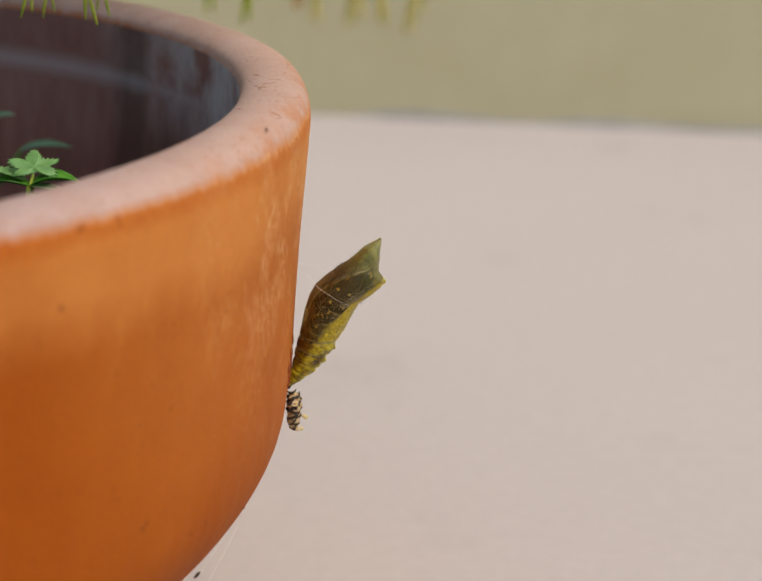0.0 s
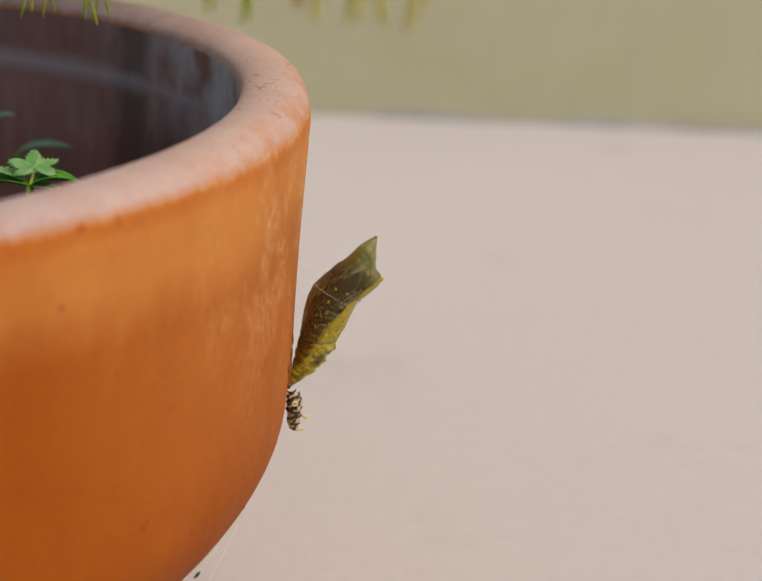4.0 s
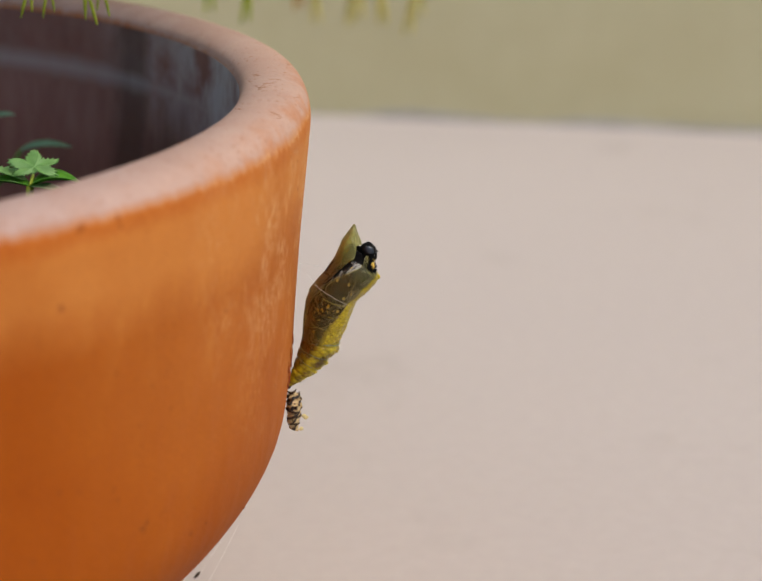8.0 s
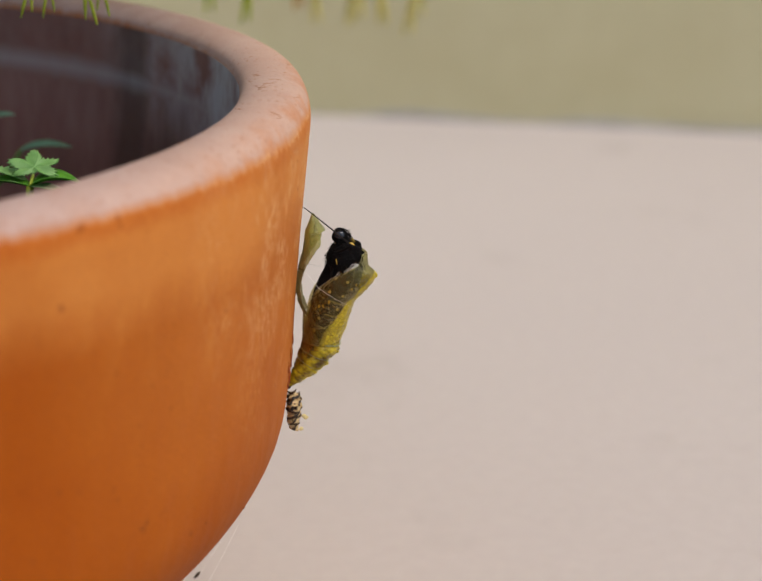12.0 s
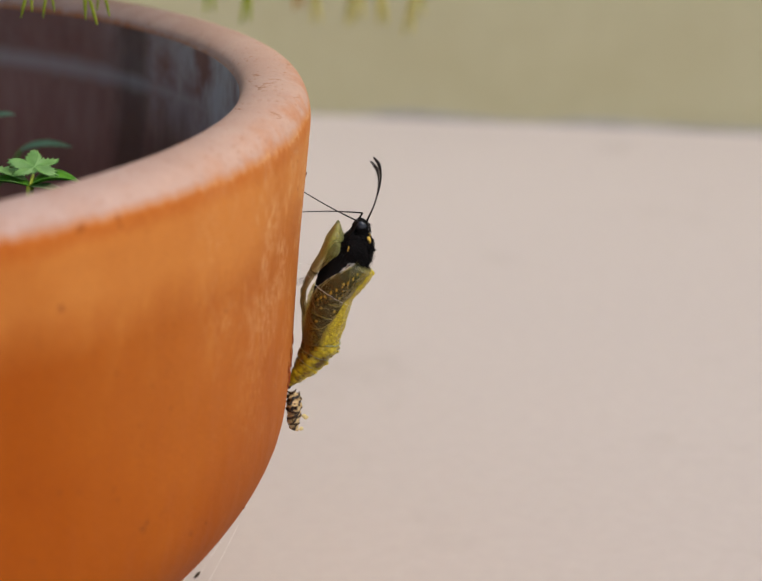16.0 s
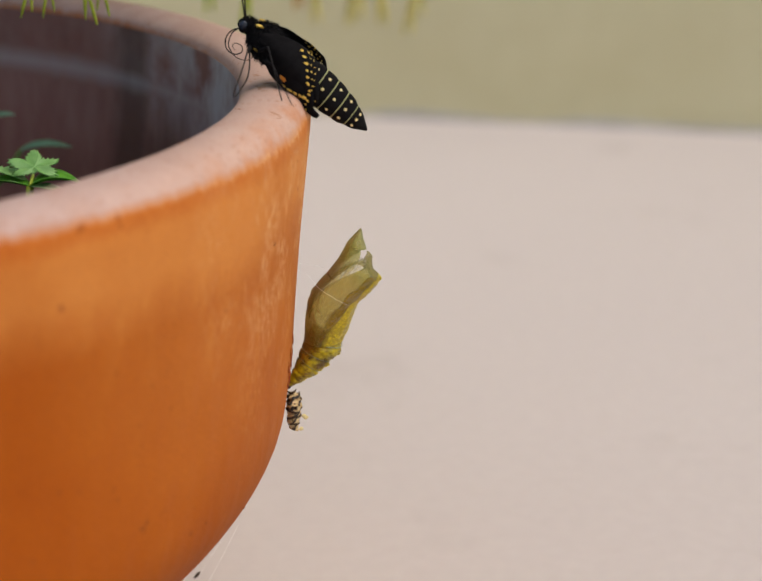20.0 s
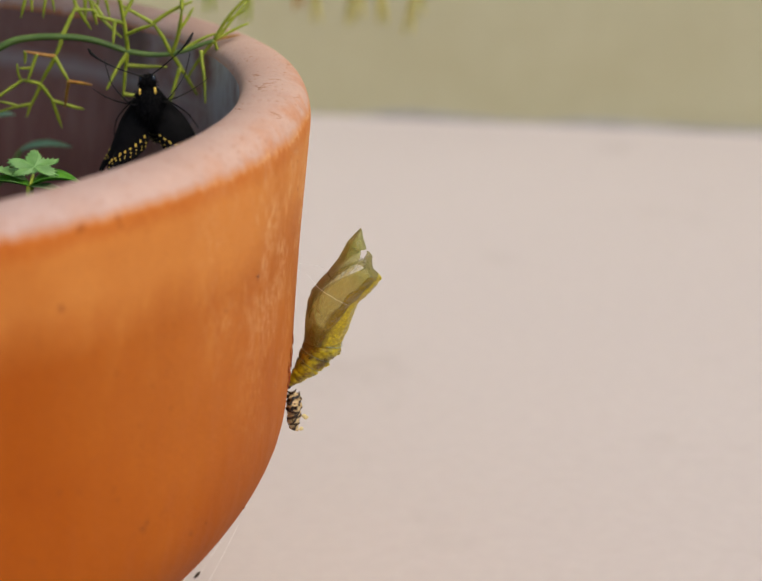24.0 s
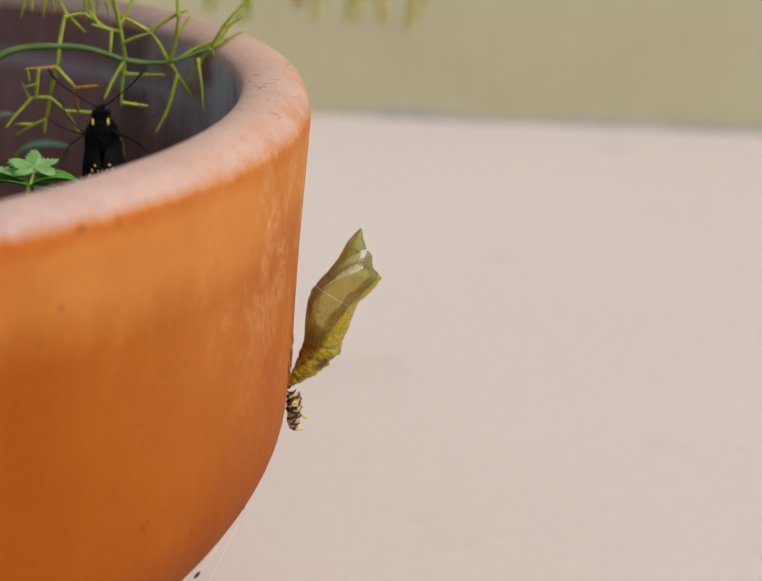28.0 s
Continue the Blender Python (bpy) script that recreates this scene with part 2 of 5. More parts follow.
    glow = node(t, "ShaderNodeBsdfTranslucent")
    t.links.new(col, glow.inputs[0])
    both, mix = node(t, "ShaderNodeMixShader"), node(t, "ShaderNodeMixShader")
    both.inputs[0].default_value = 0.5
    t.links.new(b.outputs[0], both.inputs[1])
    t.links.new(glow.outputs[0], both.inputs[2])
    solid = calc(t, "MAXIMUM", calc(t, "MULTIPLY", rear, 0.5), calc(t, "MULTIPLY", calc(t, "MULTIPLY", back, calc(t, "ADD", calc(t, "MULTIPLY", sunny, 0.75), 0.25)), 0.86))
    solid = calc(t, "MAXIMUM", solid, calc(t, "MULTIPLY", calc(t, "MULTIPLY", fore, ramp(t, mid, (0.40, (1, 1, 1)), (0.56, (0.5,) * 3))), 0.24))
    t.links.new(calc(t, "MAXIMUM", solid, 0.36 if flap else 0.16), mix.inputs[0])
    t.links.new(clear.outputs[0], mix.inputs[1])
    t.links.new(both.outputs[0], mix.inputs[2])
    # a waxy gloss over it all
    wax, sheen = node(t, "ShaderNodeBsdfGlossy", Roughness=0.34), node(t, "ShaderNodeMixShader")
    edge = node(t, "ShaderNodeFresnel", IOR=1.4)
    for n in (wax, edge):
        t.links.new(b.inputs["Normal"].links[0].from_socket, n.inputs["Normal"])
    t.links.new(calc(t, "MULTIPLY", edge.outputs[0], 0.55), sheen.inputs[0])
    t.links.new(mix.outputs[0], sheen.inputs[1])
    t.links.new(wax.outputs[0], sheen.inputs[2])
    t.links.new(sheen.outputs[0], t.nodes["Material Output"].inputs[0])
    return m


def leafy(name, dark, light, scale=300, through=0.3, rough=0.45):
    m, t, b = material(name, rough)
    f = noisy(t, coords(t), scale, 4)
    col = ramp(t, f, (0.3, dark), (0.7, light))
    t.links.new(col, b.inputs["Base Color"])
    bump(t, b, f, 0.25, 0.0003)
    glow, mix = node(t, "ShaderNodeBsdfTranslucent"), node(t, "ShaderNodeMixShader")
    mix.inputs[0].default_value = through
    t.links.new(col, glow.inputs[0])
    t.links.new(b.outputs[0], mix.inputs[1])
    t.links.new(glow.outputs[0], mix.inputs[2])
    t.links.new(mix.outputs[0], t.nodes["Material Output"].inputs[0])
    return m


def skin_material():
    """Shrivelled larval skin: cream and black bands."""
    m, t, b = material("shed_skin", 0.5)
    x, y, z = xyz(t)
    w = calc(t, "ADD", calc(t, "MULTIPLY", z, 4600.0), calc(t, "MULTIPLY", x, -2600.0))
    w = calc(t, "ADD", w, calc(t, "MULTIPLY", noisy(t, coords(t), 420, 3), 12.0))
    s = calc(t, "SINE", w, 0.0)
    t.links.new(ramp(t, calc(t, "ADD", calc(t, "MULTIPLY", s, 0.5), 0.5), (0.14, (0.012, 0.009, 0.006)), (0.28, (0.30, 0.18, 0.07)), (0.7, (0.55, 0.41, 0.20))), b.inputs["Base Color"])
    bump(t, b, noisy(t, coords(t), 1500, 4), 0.5, 0.0003)
    return m


def stained_concrete():
    """Pale pinkish concrete with faint trodden smudges."""
    m, t, b = material("concrete", 0.85)
    wide, mid, grain = noisy(t, coords(t), 2.2, 3, 0.5), noisy(t, coords(t), 16, 4, 0.6), noisy(t, coords(t), 220, 4)
    col = ramp(t, wide, (0.3, (0.505, 0.455, 0.435)), (0.7, (0.56, 0.51, 0.487)))
    col = blend(t, ramp(t, mid, (0.28, (0.5,) * 3), (0.40, (0, 0, 0))), col, (0.40, 0.36, 0.33))
    col = blend(t, 0.3, col, ramp(t, grain, (0.3, (0.48, 0.43, 0.41)), (0.7, (0.58, 0.53, 0.50))))
    t.links.new(col, b.inputs["Base Color"])
    bump(t, b, calc(t, "ADD", mid, grain), 0.2, 0.001)
    return m


CLAY, INNER = terracotta(), glaze()
CONCRETE = stained_concrete()
PLASTER = speckled("painted_plaster", (0.462, 0.425, 0.25), (0.57, 0.54, 0.35), 9, 0.8, 0.2, 0.001)
SOIL = speckled("soil", (0.012, 0.008, 0.006), (0.05, 0.032, 0.022), 160, 0.95, 1.0, 0.003)
SHELL = shell_material("pupal_skin")
FLAP_SKIN = shell_material("flap_skin", True)
RIMS = speckled("pale_rim", (0.20, 0.21, 0.09), (0.32, 0.33, 0.16), 900, 0.35, 0.2, 0.0001)
SEAM = speckled("dark_seam", (0.22, 0.17, 0.05), (0.34, 0.27, 0.10), 900, 0.5, 0.2, 0.0001)
BLACK = speckled("black_scales", (0.0015, 0.0015, 0.002), (0.006, 0.0055, 0.006), 900, 0.85, 0.3, 0.0002, gloss=0.12)
FUR = speckled("black_fur", (0.0015, 0.0015, 0.002), (0.007, 0.007, 0.008), 1200, 0.8, 0.2, 0.0002, gloss=0.15)
HORN = speckled("black_horn", (0.003, 0.0026, 0.0026), (0.010, 0.0075, 0.007), 2500, 0.5, 0.2, 0.0001, gloss=0.2)
YELLOW = speckled("yellow_scales", (0.56, 0.33, 0.03), (0.74, 0.53, 0.11), 1500, 0.7, 0.2, 0.0001)
CREAM = speckled("cream_scales", (0.62, 0.48, 0.16), (0.76, 0.66, 0.36), 1500, 0.7, 0.2, 0.0001)
ORANGE = speckled("orange_scales", (0.42, 0.13, 0.01), (0.62, 0.25, 0.02), 1500, 0.7, 0.2, 0.0001)
RING = speckled("ring_skin", (0.25, 0.26, 0.09), (0.42, 0.42, 0.20), 1500, 0.6, 0.2, 0.0001)
EYES = material("compound_eye", 0.12, (0.015, 0.022, 0.035))[0]
SILK = material("silk", 0.35, (0.85, 0.84, 0.82))[0]
SKIN = skin_material()
LEAF = leafy("herb_leaf", (0.045, 0.19, 0.014), (0.13, 0.37, 0.035), rough=0.32)
YOUNG = leafy("young_leaf", (0.14, 0.33, 0.07), (0.27, 0.50, 0.17))
LEAF_B = leafy("glaucous_leaf", (0.11, 0.27, 0.15), (0.23, 0.43, 0.29))
STALK = leafy("frond_stalk", (0.24, 0.32, 0.016), (0.45, 0.51, 0.05), 500, 0.2)
ARCH = leafy("stem_green", (0.075, 0.145, 0.030), (0.15, 0.235, 0.055), 300, 0.1)
PALE = leafy("pale_frond", (0.58, 0.56, 0.20), (0.78, 0.72, 0.34), 500, 0.5)
WITHERED = leafy("withered_tip", (0.30, 0.13, 0.03), (0.55, 0.30, 0.05), 700, 0.2)
CHIP = speckled("scuffed_clay", (0.32, 0.11, 0.03), (0.52, 0.24, 0.08), 2000, 0.9, 0.4, 0.0002)
RUST = speckled("rusty_clay", (0.20, 0.045, 0.01), (0.40, 0.10, 0.02), 2000, 0.9, 0.4, 0.0002)
GROUT = speckled("grey_grout", (0.20, 0.19, 0.18), (0.46, 0.45, 0.43), 30, 0.9, 0.5, 0.001)
DIRT = speckled("dark_grit", (0.02, 0.012, 0.008), (0.07, 0.04, 0.02), 2000, 0.9, 0.4, 0.0002)
MITE = material("mite_skin", 0.4, (0.12, 0.035, 0.012))[0]


# ---- builders ----
def solid(name, verts, faces, mat, parent=None, label="", smooth=True):
    me = bpy.data.meshes.new(name)
    me.from_pydata([tuple(v) for v in verts], [], faces)
    me.validate()
    bm = bmesh.new()
    bm.from_mesh(me)
    bmesh.ops.recalc_face_normals(bm, faces=bm.faces)
    bm.to_mesh(me)
    bm.free()
    if smooth:
        me.polygons.foreach_set("use_smooth", [True] * len(me.polygons))
    me.materials.append(mat)
    ob = new(name, me)
    if parent is not None:
        ob.parent = parent
    return tagged(ob, label=label)


def thing(name, label, category, m=None, group="", kind=""):
    ob = new(name)
    ob.empty_display_size = 0.005
    if m is not None:
        ob.matrix_world = m
    return tagged(ob, label, category, group, kind)


def join(*pieces):
    vs, fs = [], []
    for v, f in pieces:
        k = len(vs)
        vs += list(v)
        fs += [tuple(i + k for i in q) for q in f]
    return vs, fs


def smooth_line(pts, n):
    """n points on a Catmull-Rom line through pts."""
    p = [Vector(q) for q in pts]
    if len(p) == 2:
        return [p[0].lerp(p[1], i / (n - 1)) for i in range(n)]
    out = []
    for i in range(n):
        s = i / (n - 1) * (len(p) - 1)
        k = min(int(s), len(p) - 2)
        u = s - k
        a, b = p[k], p[k + 1]
        z, c = p[max(k - 1, 0)], p[min(k + 2, len(p) - 1)]
        out.append(0.5 * (2 * a + (b - z) * u + (2 * z - 5 * a + 4 * b - c) * u * u + (3 * a - z - 3 * b + c) * u ** 3))
    return out


def tube(pts, radii, n=8, steps=None):
    """A tube along pts, closed at both ends; radii: one number or one for each end or point."""
    line = smooth_line(pts, steps or max(2, (len(pts) - 1) * 6 + 1))
    if isinstance(radii, (int, float)):
        radii = (radii, radii)
    vs, fs = [], []
    side = None
    for i, p in enumerate(line):
        d = (line[min(i + 1, len(line) - 1)] - line[max(i - 1, 0)]).normalized()
        if side is None:
            side = d.orthogonal().normalized()
        side = (side - d * side.dot(d)).normalized()
        up = d.cross(side)
        s = i / (len(line) - 1) * (len(radii) - 1)
        k = min(int(s), len(radii) - 2)
        r = radii[k] + (radii[k + 1] - radii[k]) * (s - k)
        for j in range(n):
            a = 2 * math.pi * j / n
            vs.append(p + r * (math.cos(a) * side + math.sin(a) * up))
    for i in range(len(line) - 1):
        for j in range(n):
            a, b = i * n + j, i * n + (j + 1) % n
            fs.append((a, b, b + n, a + n))
    fs.append(tuple(range(n))[::-1])
    fs.append(tuple(range(len(vs) - n, len(vs))))
    return vs, fs


def ball(c, r, nu=14, nv=9, rough=0.0, turn=None):
    """An ellipsoid with radii r about c, lumpy by rough."""
    vs, fs = [], []
    for i in range(nv + 1):
        th = math.pi * i / nv
        for j in range(nu):
            ph = 2 * math.pi * j / nu
            d = Vector((math.sin(th) * math.cos(ph), math.sin(th) * math.sin(ph), math.cos(th)))
            k = 1 + rough * noise.noise(d * 2.3 + Vector(c) * 900)
            v = Vector((d.x * r[0], d.y * r[1], d.z * r[2])) * k
            vs.append(Vector(c) + (turn @ v if turn else v))
    for i in range(nv):
        for j in range(nu):
            a, b = i * nu + j, i * nu + (j + 1) % nu
            fs.append((a, b, b + nu, a + nu))
    return vs, fs


def lathe(profile, n=96, wobble=0.0):
    vs, fs = [], []
    for i, (r, z) in enumerate(profile):
        for j in range(n):
            a = 2 * math.pi * j / n
            k = 1 + wobble * noise.noise(Vector((math.cos(a) * 2, math.sin(a) * 2, z * 30)))
            vs.append((r * k * math.cos(a), r * k * math.sin(a), z))
    for i in range(len(profile) - 1):
        for j in range(n):
            a, b = i * n + j, i * n + (j + 1) % n
            fs.append((a, b, b + n, a + n))
    return vs, fs


# ---- the setting: a concrete patio before a painted wall ----
gv = [(-120, -120, 0), (120, -120, 0), (120, 120, 0), (-120, 120, 0)]
ground = solid("ground", gv, [(0, 1, 2, 3)], CONCRETE, label="pale pinkish concrete patio floor", smooth=False)
tagged(ground, category="floor", kind="structure")


def slab(name, lo, hi, mat, m, label, category):
    bm = bmesh.new()
    bmesh.ops.create_cube(bm, size=1)
    for v in bm.verts:
        v.co = Vector([lo[k] + (v.co[k] + 0.5) * (hi[k] - lo[k]) for k in range(3)])
    bmesh.ops.bevel(bm, geom=bm.edges[:], offset=0.002, segments=2, affect="EDGES")
    me = bpy.data.meshes.new(name)
    bm.to_mesh(me)
    bm.free()
    me.materials.append(mat)
    ob = new(name, me)
    ob.matrix_world = m
    return tagged(ob, label, category, kind="structure")


WALL = pose(0.227, 0.5755, 0, 0, 0, -11.8)
wall = slab("wall_north", (-4, 0, -0.05), (4, 0.18, 1.2), PLASTER, WALL, "olive-beige painted plaster garden wall", "wall")
rng = random.Random(8)
solid("grout_joint", *tube([(x * 0.03, -0.001 + rng.gauss(0, 0.0006), rng.gauss(0, 0.0006)) for x in range(-40, 41)], [rng.uniform(0.001, 0.0032) for _ in range(81)], 6, 240), GROUT, wall, "grey dirty joint along the foot")

# ---- the pot ----
pot = thing("flower_pot", "wide orange terracotta pot with a rounded pale lip", "flower pot")
OUTER = [(0.0, 0.004), (0.066, 0.0), (0.076, 0.003), (0.0875, 0.014), (0.0985, 0.0222), (0.1103, 0.032), (0.1217, 0.042), (0.1315, 0.052),
         (0.1373, 0.062), (0.1394, 0.074), (0.1403, 0.086), (0.1414, 0.098), (0.1427, 0.110), (0.1437, 0.120), (0.1440, 0.1245),
         (0.1434, 0.1275), (0.1420, 0.1298), (0.1395, 0.1310), (0.1365, 0.1314), (0.1335, 0.1309), (0.1313, 0.1296), (0.1304, 0.1278)]
INSIDE = [(0.1304, 0.1278), (0.1300, 0.122), (0.1296, 0.110), (0.1285, 0.095), (0.1272, 0.080), (0.125, 0.066), (0.119, 0.054), (0.108, 0.042), (0.09, 0.028), (0.0, 0.018)]


def fine_profile(pts, n):
    return [(p.x, p.z) for p in smooth_line([(r, 0, z) for r, z in pts], n)]


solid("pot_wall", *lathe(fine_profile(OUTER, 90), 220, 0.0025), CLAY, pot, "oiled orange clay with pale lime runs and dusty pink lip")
solid("lining", *lathe(fine_profile(INSIDE, 40), 160, 0.003), INNER, pot, "dark damp inner wall with grey mineral bloom")
rng = random.Random(5)


def lip_chip(r, a, length, thick, mat):
    c = Vector((r * math.cos(a), r * math.sin(a), 0.1313 + 0.00003 - abs(r - 0.1365) ** 2 * 28))
    d = Vector((1, rng.uniform(-0.1, 0.25), 0)) * length
    solid("chip", *tube([c - d, c + Vector((0, rng.uniform(-1, 1) * thick, 0)), c + d], (thick * 0.3, thick, thick * 0.3), 5, 5), mat, pot)


for x, y, l in ((0.1357, -0.0035, 1.5), (0.1364, -0.0002, 1.5), (0.1366, 0.0036, 0.9), (0.1377, 0.0038, 0.8), (0.1359, -0.0070, 0.9), (0.1369, 0.0004, 0.6), (0.1349, -0.0052, 0.6), (0.1374, 0.0014, 0.5), (0.1353, -0.0018, 0.4)):
    lip_chip(math.hypot(x, y), math.atan2(y, x), l * 0.0008, 0.00013, CHIP)
for k in range(34):
    lip_chip(rng.uniform(0.1325, 0.1425), radians(rng.uniform(-24, 14)), rng.uniform(0.0002, 0.0007), 0.00005, CHIP)
soil = solid("potting_soil", *join(lathe([(0.0, 0.068), (0.03, 0.0685), (0.06, 0.067), (0.09, 0.0685), (0.11, 0.067), (0.1246, 0.0655), (0.12, 0.055), (0, 0.05)], 60, 0.01)), SOIL)
tagged(soil, "dark crumbly potting soil inside the pot", "soil", kind="stuff")


# ---- the pupa ----
def smoothstep(a, b, x):
    u = min(1, max(0, (x - a) / (b - a)))
    return u * u * (3 - 2 * u)


def lerp(x, rows):
    for (a, p), (b, q) in zip(rows, rows[1:]):
        if x <= b:
            u = max(0, (x - a) / (b - a))
            return p + (q - p) * u
    return rows[-1][1]


# rusty scuffs down the flank by the chrysalis
for k in range(16):
    z = rng.uniform(0.0735, 0.0845)
    a = radians(rng.uniform(-4, 1.5))
    r = lerp(z, [(0.062, 0.1373), (0.074, 0.1394), (0.086, 0.1403)]) + 0.00025
    c = Vector((r * math.cos(a), r * math.sin(a), z))
    l = rng.uniform(0.0004, 0.0014)
    solid("scuff", *tube([c - Vector((0, 0, l)), c + Vector((0, 0.0002, 0)), c + Vector((0, 0, l))], (0.00004, 0.00016, 0.00004), 5, 5), RUST, pot)

# along the pupa (mm): height of its back, of its belly, half its width, and of the line along which it splits
BACK = [(0, 0.4), (2, 0.95), (4.4, 1.8), (6.2, 2.3), (7.6, 2.3), (9.2, 2.7), (10.4, 2.2), (11.8, 2.55), (13.0, 2.1), (14.5, 1.95), (17, 1.8), (19.6, 1.5), (22, 1.2), (23.6, 1.65), (25.2, 2.35), (26.8, 2.85),
        (28.2, 3.0), (28.7, 2.7), (28.95, 1.8), (29.4, 0.8), (31, -0.15), (32.7, -0.9), (34.3, -1.6), (34.9, -2.0)]
BELLY = [(0, -0.4), (2.4, -1.3), (5, -2.4), (7, -3.3), (9.6, -4.4), (11.5, -5.0), (13.6, -5.95), (16, -6.9), (18.2, -7.5), (20.2, -7.7), (22.7, -7.1), (25.2, -6.3), (27.2, -5.5), (28.7, -4.95), (30.3, -4.55),
         (32, -4.25), (33.4, -3.7), (34.6, -3.1), (34.9, -2.9)]
WIDE = [(0, 0.5), (2, 1.2), (5.6, 2.4), (9, 3.4), (12, 4.0), (16, 4.5), (20, 4.8), (24, 4.7), (27, 4.3), (28.7, 3.7), (30.5, 2.9), (32.5, 2.3), (34, 1.7), (34.9, 1.0)]
SPLIT = [(0, -20), (15.4, -20), (15.7, -6.2), (18.5, -6.75), (20.4, -6.75), (22, -6.4), (24, -5.5), (25.9, -4.3), (28.2, -2.4), (29.6, -1.2), (30.6, -1.3), (31.6, -1.5), (31.8, 9), (50, 9)]
NARROW = [(15, 0), (20, 0.01), (23, 0.03), (26, 0.07), (28.5, 0.09), (30.5, 0.05), (31.8, 0), (35, 0)]      # the torn flap has curled in along its edge
RINGS = ((4.0, 0.05), (6.25, 0.12), (8.65, 0.31), (11.6, 0.45))           # place on the axis and slant of each groove


def pupa_point(s, phi, inset=0.0):
    top, low, wide = lerp(s, BACK), lerp(s, BELLY), lerp(s, WIDE)
    k = 1.0
    mid, half = (top + low) / 2, (top - low) / 2
    y, h = wide * math.cos(phi), half * math.sin(phi)
    if s < 15:
        near = min(abs(s - g - slant * h) for g, slant in RINGS)
        k = 1 - 0.12 * max(0, 1 - near / 0.5) + 0.03 * math.sin(phi * 7 + s * 4) * smoothstep(-0.2, 0.8, math.sin(phi)) * smoothstep(15, 12, s)
    b = 1 + 0.035 * noise.noise(Vector((s * 0.7, math.cos(phi) * 2, math.sin(phi) * 2))) + 0.018 * noise.noise(Vector((s * 2.6, math.cos(phi) * 7, math.sin(phi) * 7)))
    fork = 2.0 * (1 - abs(math.cos(phi))) ** 1.7 * smoothstep(31.5, 34.9, s)      # between the two horns of the head
    return Vector((s - fork, y * k * b * (1 - inset), mid + h * k * b * (1 - inset))) * 0.001


def shell_part(name, parent, flap, mat, label, inset=0.0, s0=0.0, s1=34.9):
    """One side of the split skin, as a thin double wall."""
    rows, n = [], 64
    count = 40 + int((s1 - s0) * 6)
    for i in range(count):
        s = s0 + (s1 - s0) * i / (count - 1)
        top, low = lerp(s, BACK), lerp(s, BELLY)
        cut = lerp(s, SPLIT) + 0.14 * noise.noise(Vector((s * 1.7, 0, 3))) + 0.07 * noise.noise(Vector((s * 6, 1, 3)))
        f = ((cut - (top + low) / 2) / max(1e-6, (top - low) / 2))
        if flap:
            f += 0.03 - lerp(s, NARROW)
            if f <= -0.98:
                continue
            e = math.asin(min(1, f))
            a0, a1 = -math.pi - e, e
        else:
            if f >= 0.98:
                continue
            e = math.asin(max(-1, f))
            a0, a1 = e, math.pi - e
        rows.append((s, a0, a1))
    vs, fs = [], []
    for layer in (inset, inset + 0.035):
        for s, a0, a1 in rows:
            for j in range(n):
                vs.append(pupa_point(s, a0 + (a1 - a0) * j / (n - 1), layer))
    m = len(rows)
    idx = lambda l, i, j: (l * m + i) * n + j
    for l in (0, 1):
        for i in range(m - 1):
            for j in range(n - 1):
                fs.append((idx(l, i, j), idx(l, i, j + 1), idx(l, i + 1, j + 1), idx(l, i + 1, j)))
    for i in range(m - 1):
        for j in (0, n - 1):
            fs.append((idx(0, i, j), idx(0, i + 1, j), idx(1, i + 1, j), idx(1, i, j)))
    for j in range(n - 1):
        for i in (0, m - 1):
            fs.append((idx(0, i, j), idx(0, i, j + 1), idx(1, i, j + 1), idx(1, i, j)))
    return solid(name, vs, fs, mat, parent, label)


def upright(x, y, z, heading, roll, lean=0.0):
    """Pose of a body: x ahead, z its back; heading from the x axis upward, roll about its own length, lean to or from the wall."""
    return pose(x, y, z, lean) @ pose(0, 0, 0, 0, -heading) @ pose(0, 0, 0, roll)


TAIL = (0.1390, 0.0, 0.0712)
WAIST = Vector((0.01133, 0, 0))
HINGE = Vector((0.0158, 0, -0.0068))
NAPE = Vector((0.0250, 0, -0.0053))
pupa = thing("chrysalis", "yellow-green butterfly chrysalis splitting open, hung on the pot", "chrysalis", upright(*TAIL, 54, 180))
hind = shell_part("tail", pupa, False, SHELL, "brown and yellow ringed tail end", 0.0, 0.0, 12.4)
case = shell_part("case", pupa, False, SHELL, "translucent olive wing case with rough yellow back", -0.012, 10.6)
flap = shell_part("flap", case, True, FLAP_SKIN, "thin brown strap of skin, split off along the belly", 0.0, 15.0, 25.0)
cap = shell_part("head_cap", flap, True, FLAP_SKIN, "pale green two-horned head end of the flap", -0.01, 24.8)
solid("crest", *ball((0.0283, 0, 0.0027), (0.0006, 0.0007, 0.0005), 10, 7, 0.2), SHELL, case)
solid("hook", *ball((0.0002, 0, 0.0), (0.0010, 0.0007, 0.0006), 9, 6, 0.3), DIRT, hind)
rng = random.Random(11)
gran, gran_tail = [], []
for k in range(620):
    s = rng.uniform(2, 26)
    phi = math.pi / 2 + rng.gauss(0, 0.62)
    p = pupa_point(s, phi)
    r = rng.uniform(0.00008, 0.00019)
    (gran if s > 12.4 else gran_tail).append(ball(p, (r * 1.3, r, r * 0.9), 6, 4))
tagged(solid("rough_grain", *join(*gran), SHELL, case, "rough yellow grain of the back"), kind="stuff")
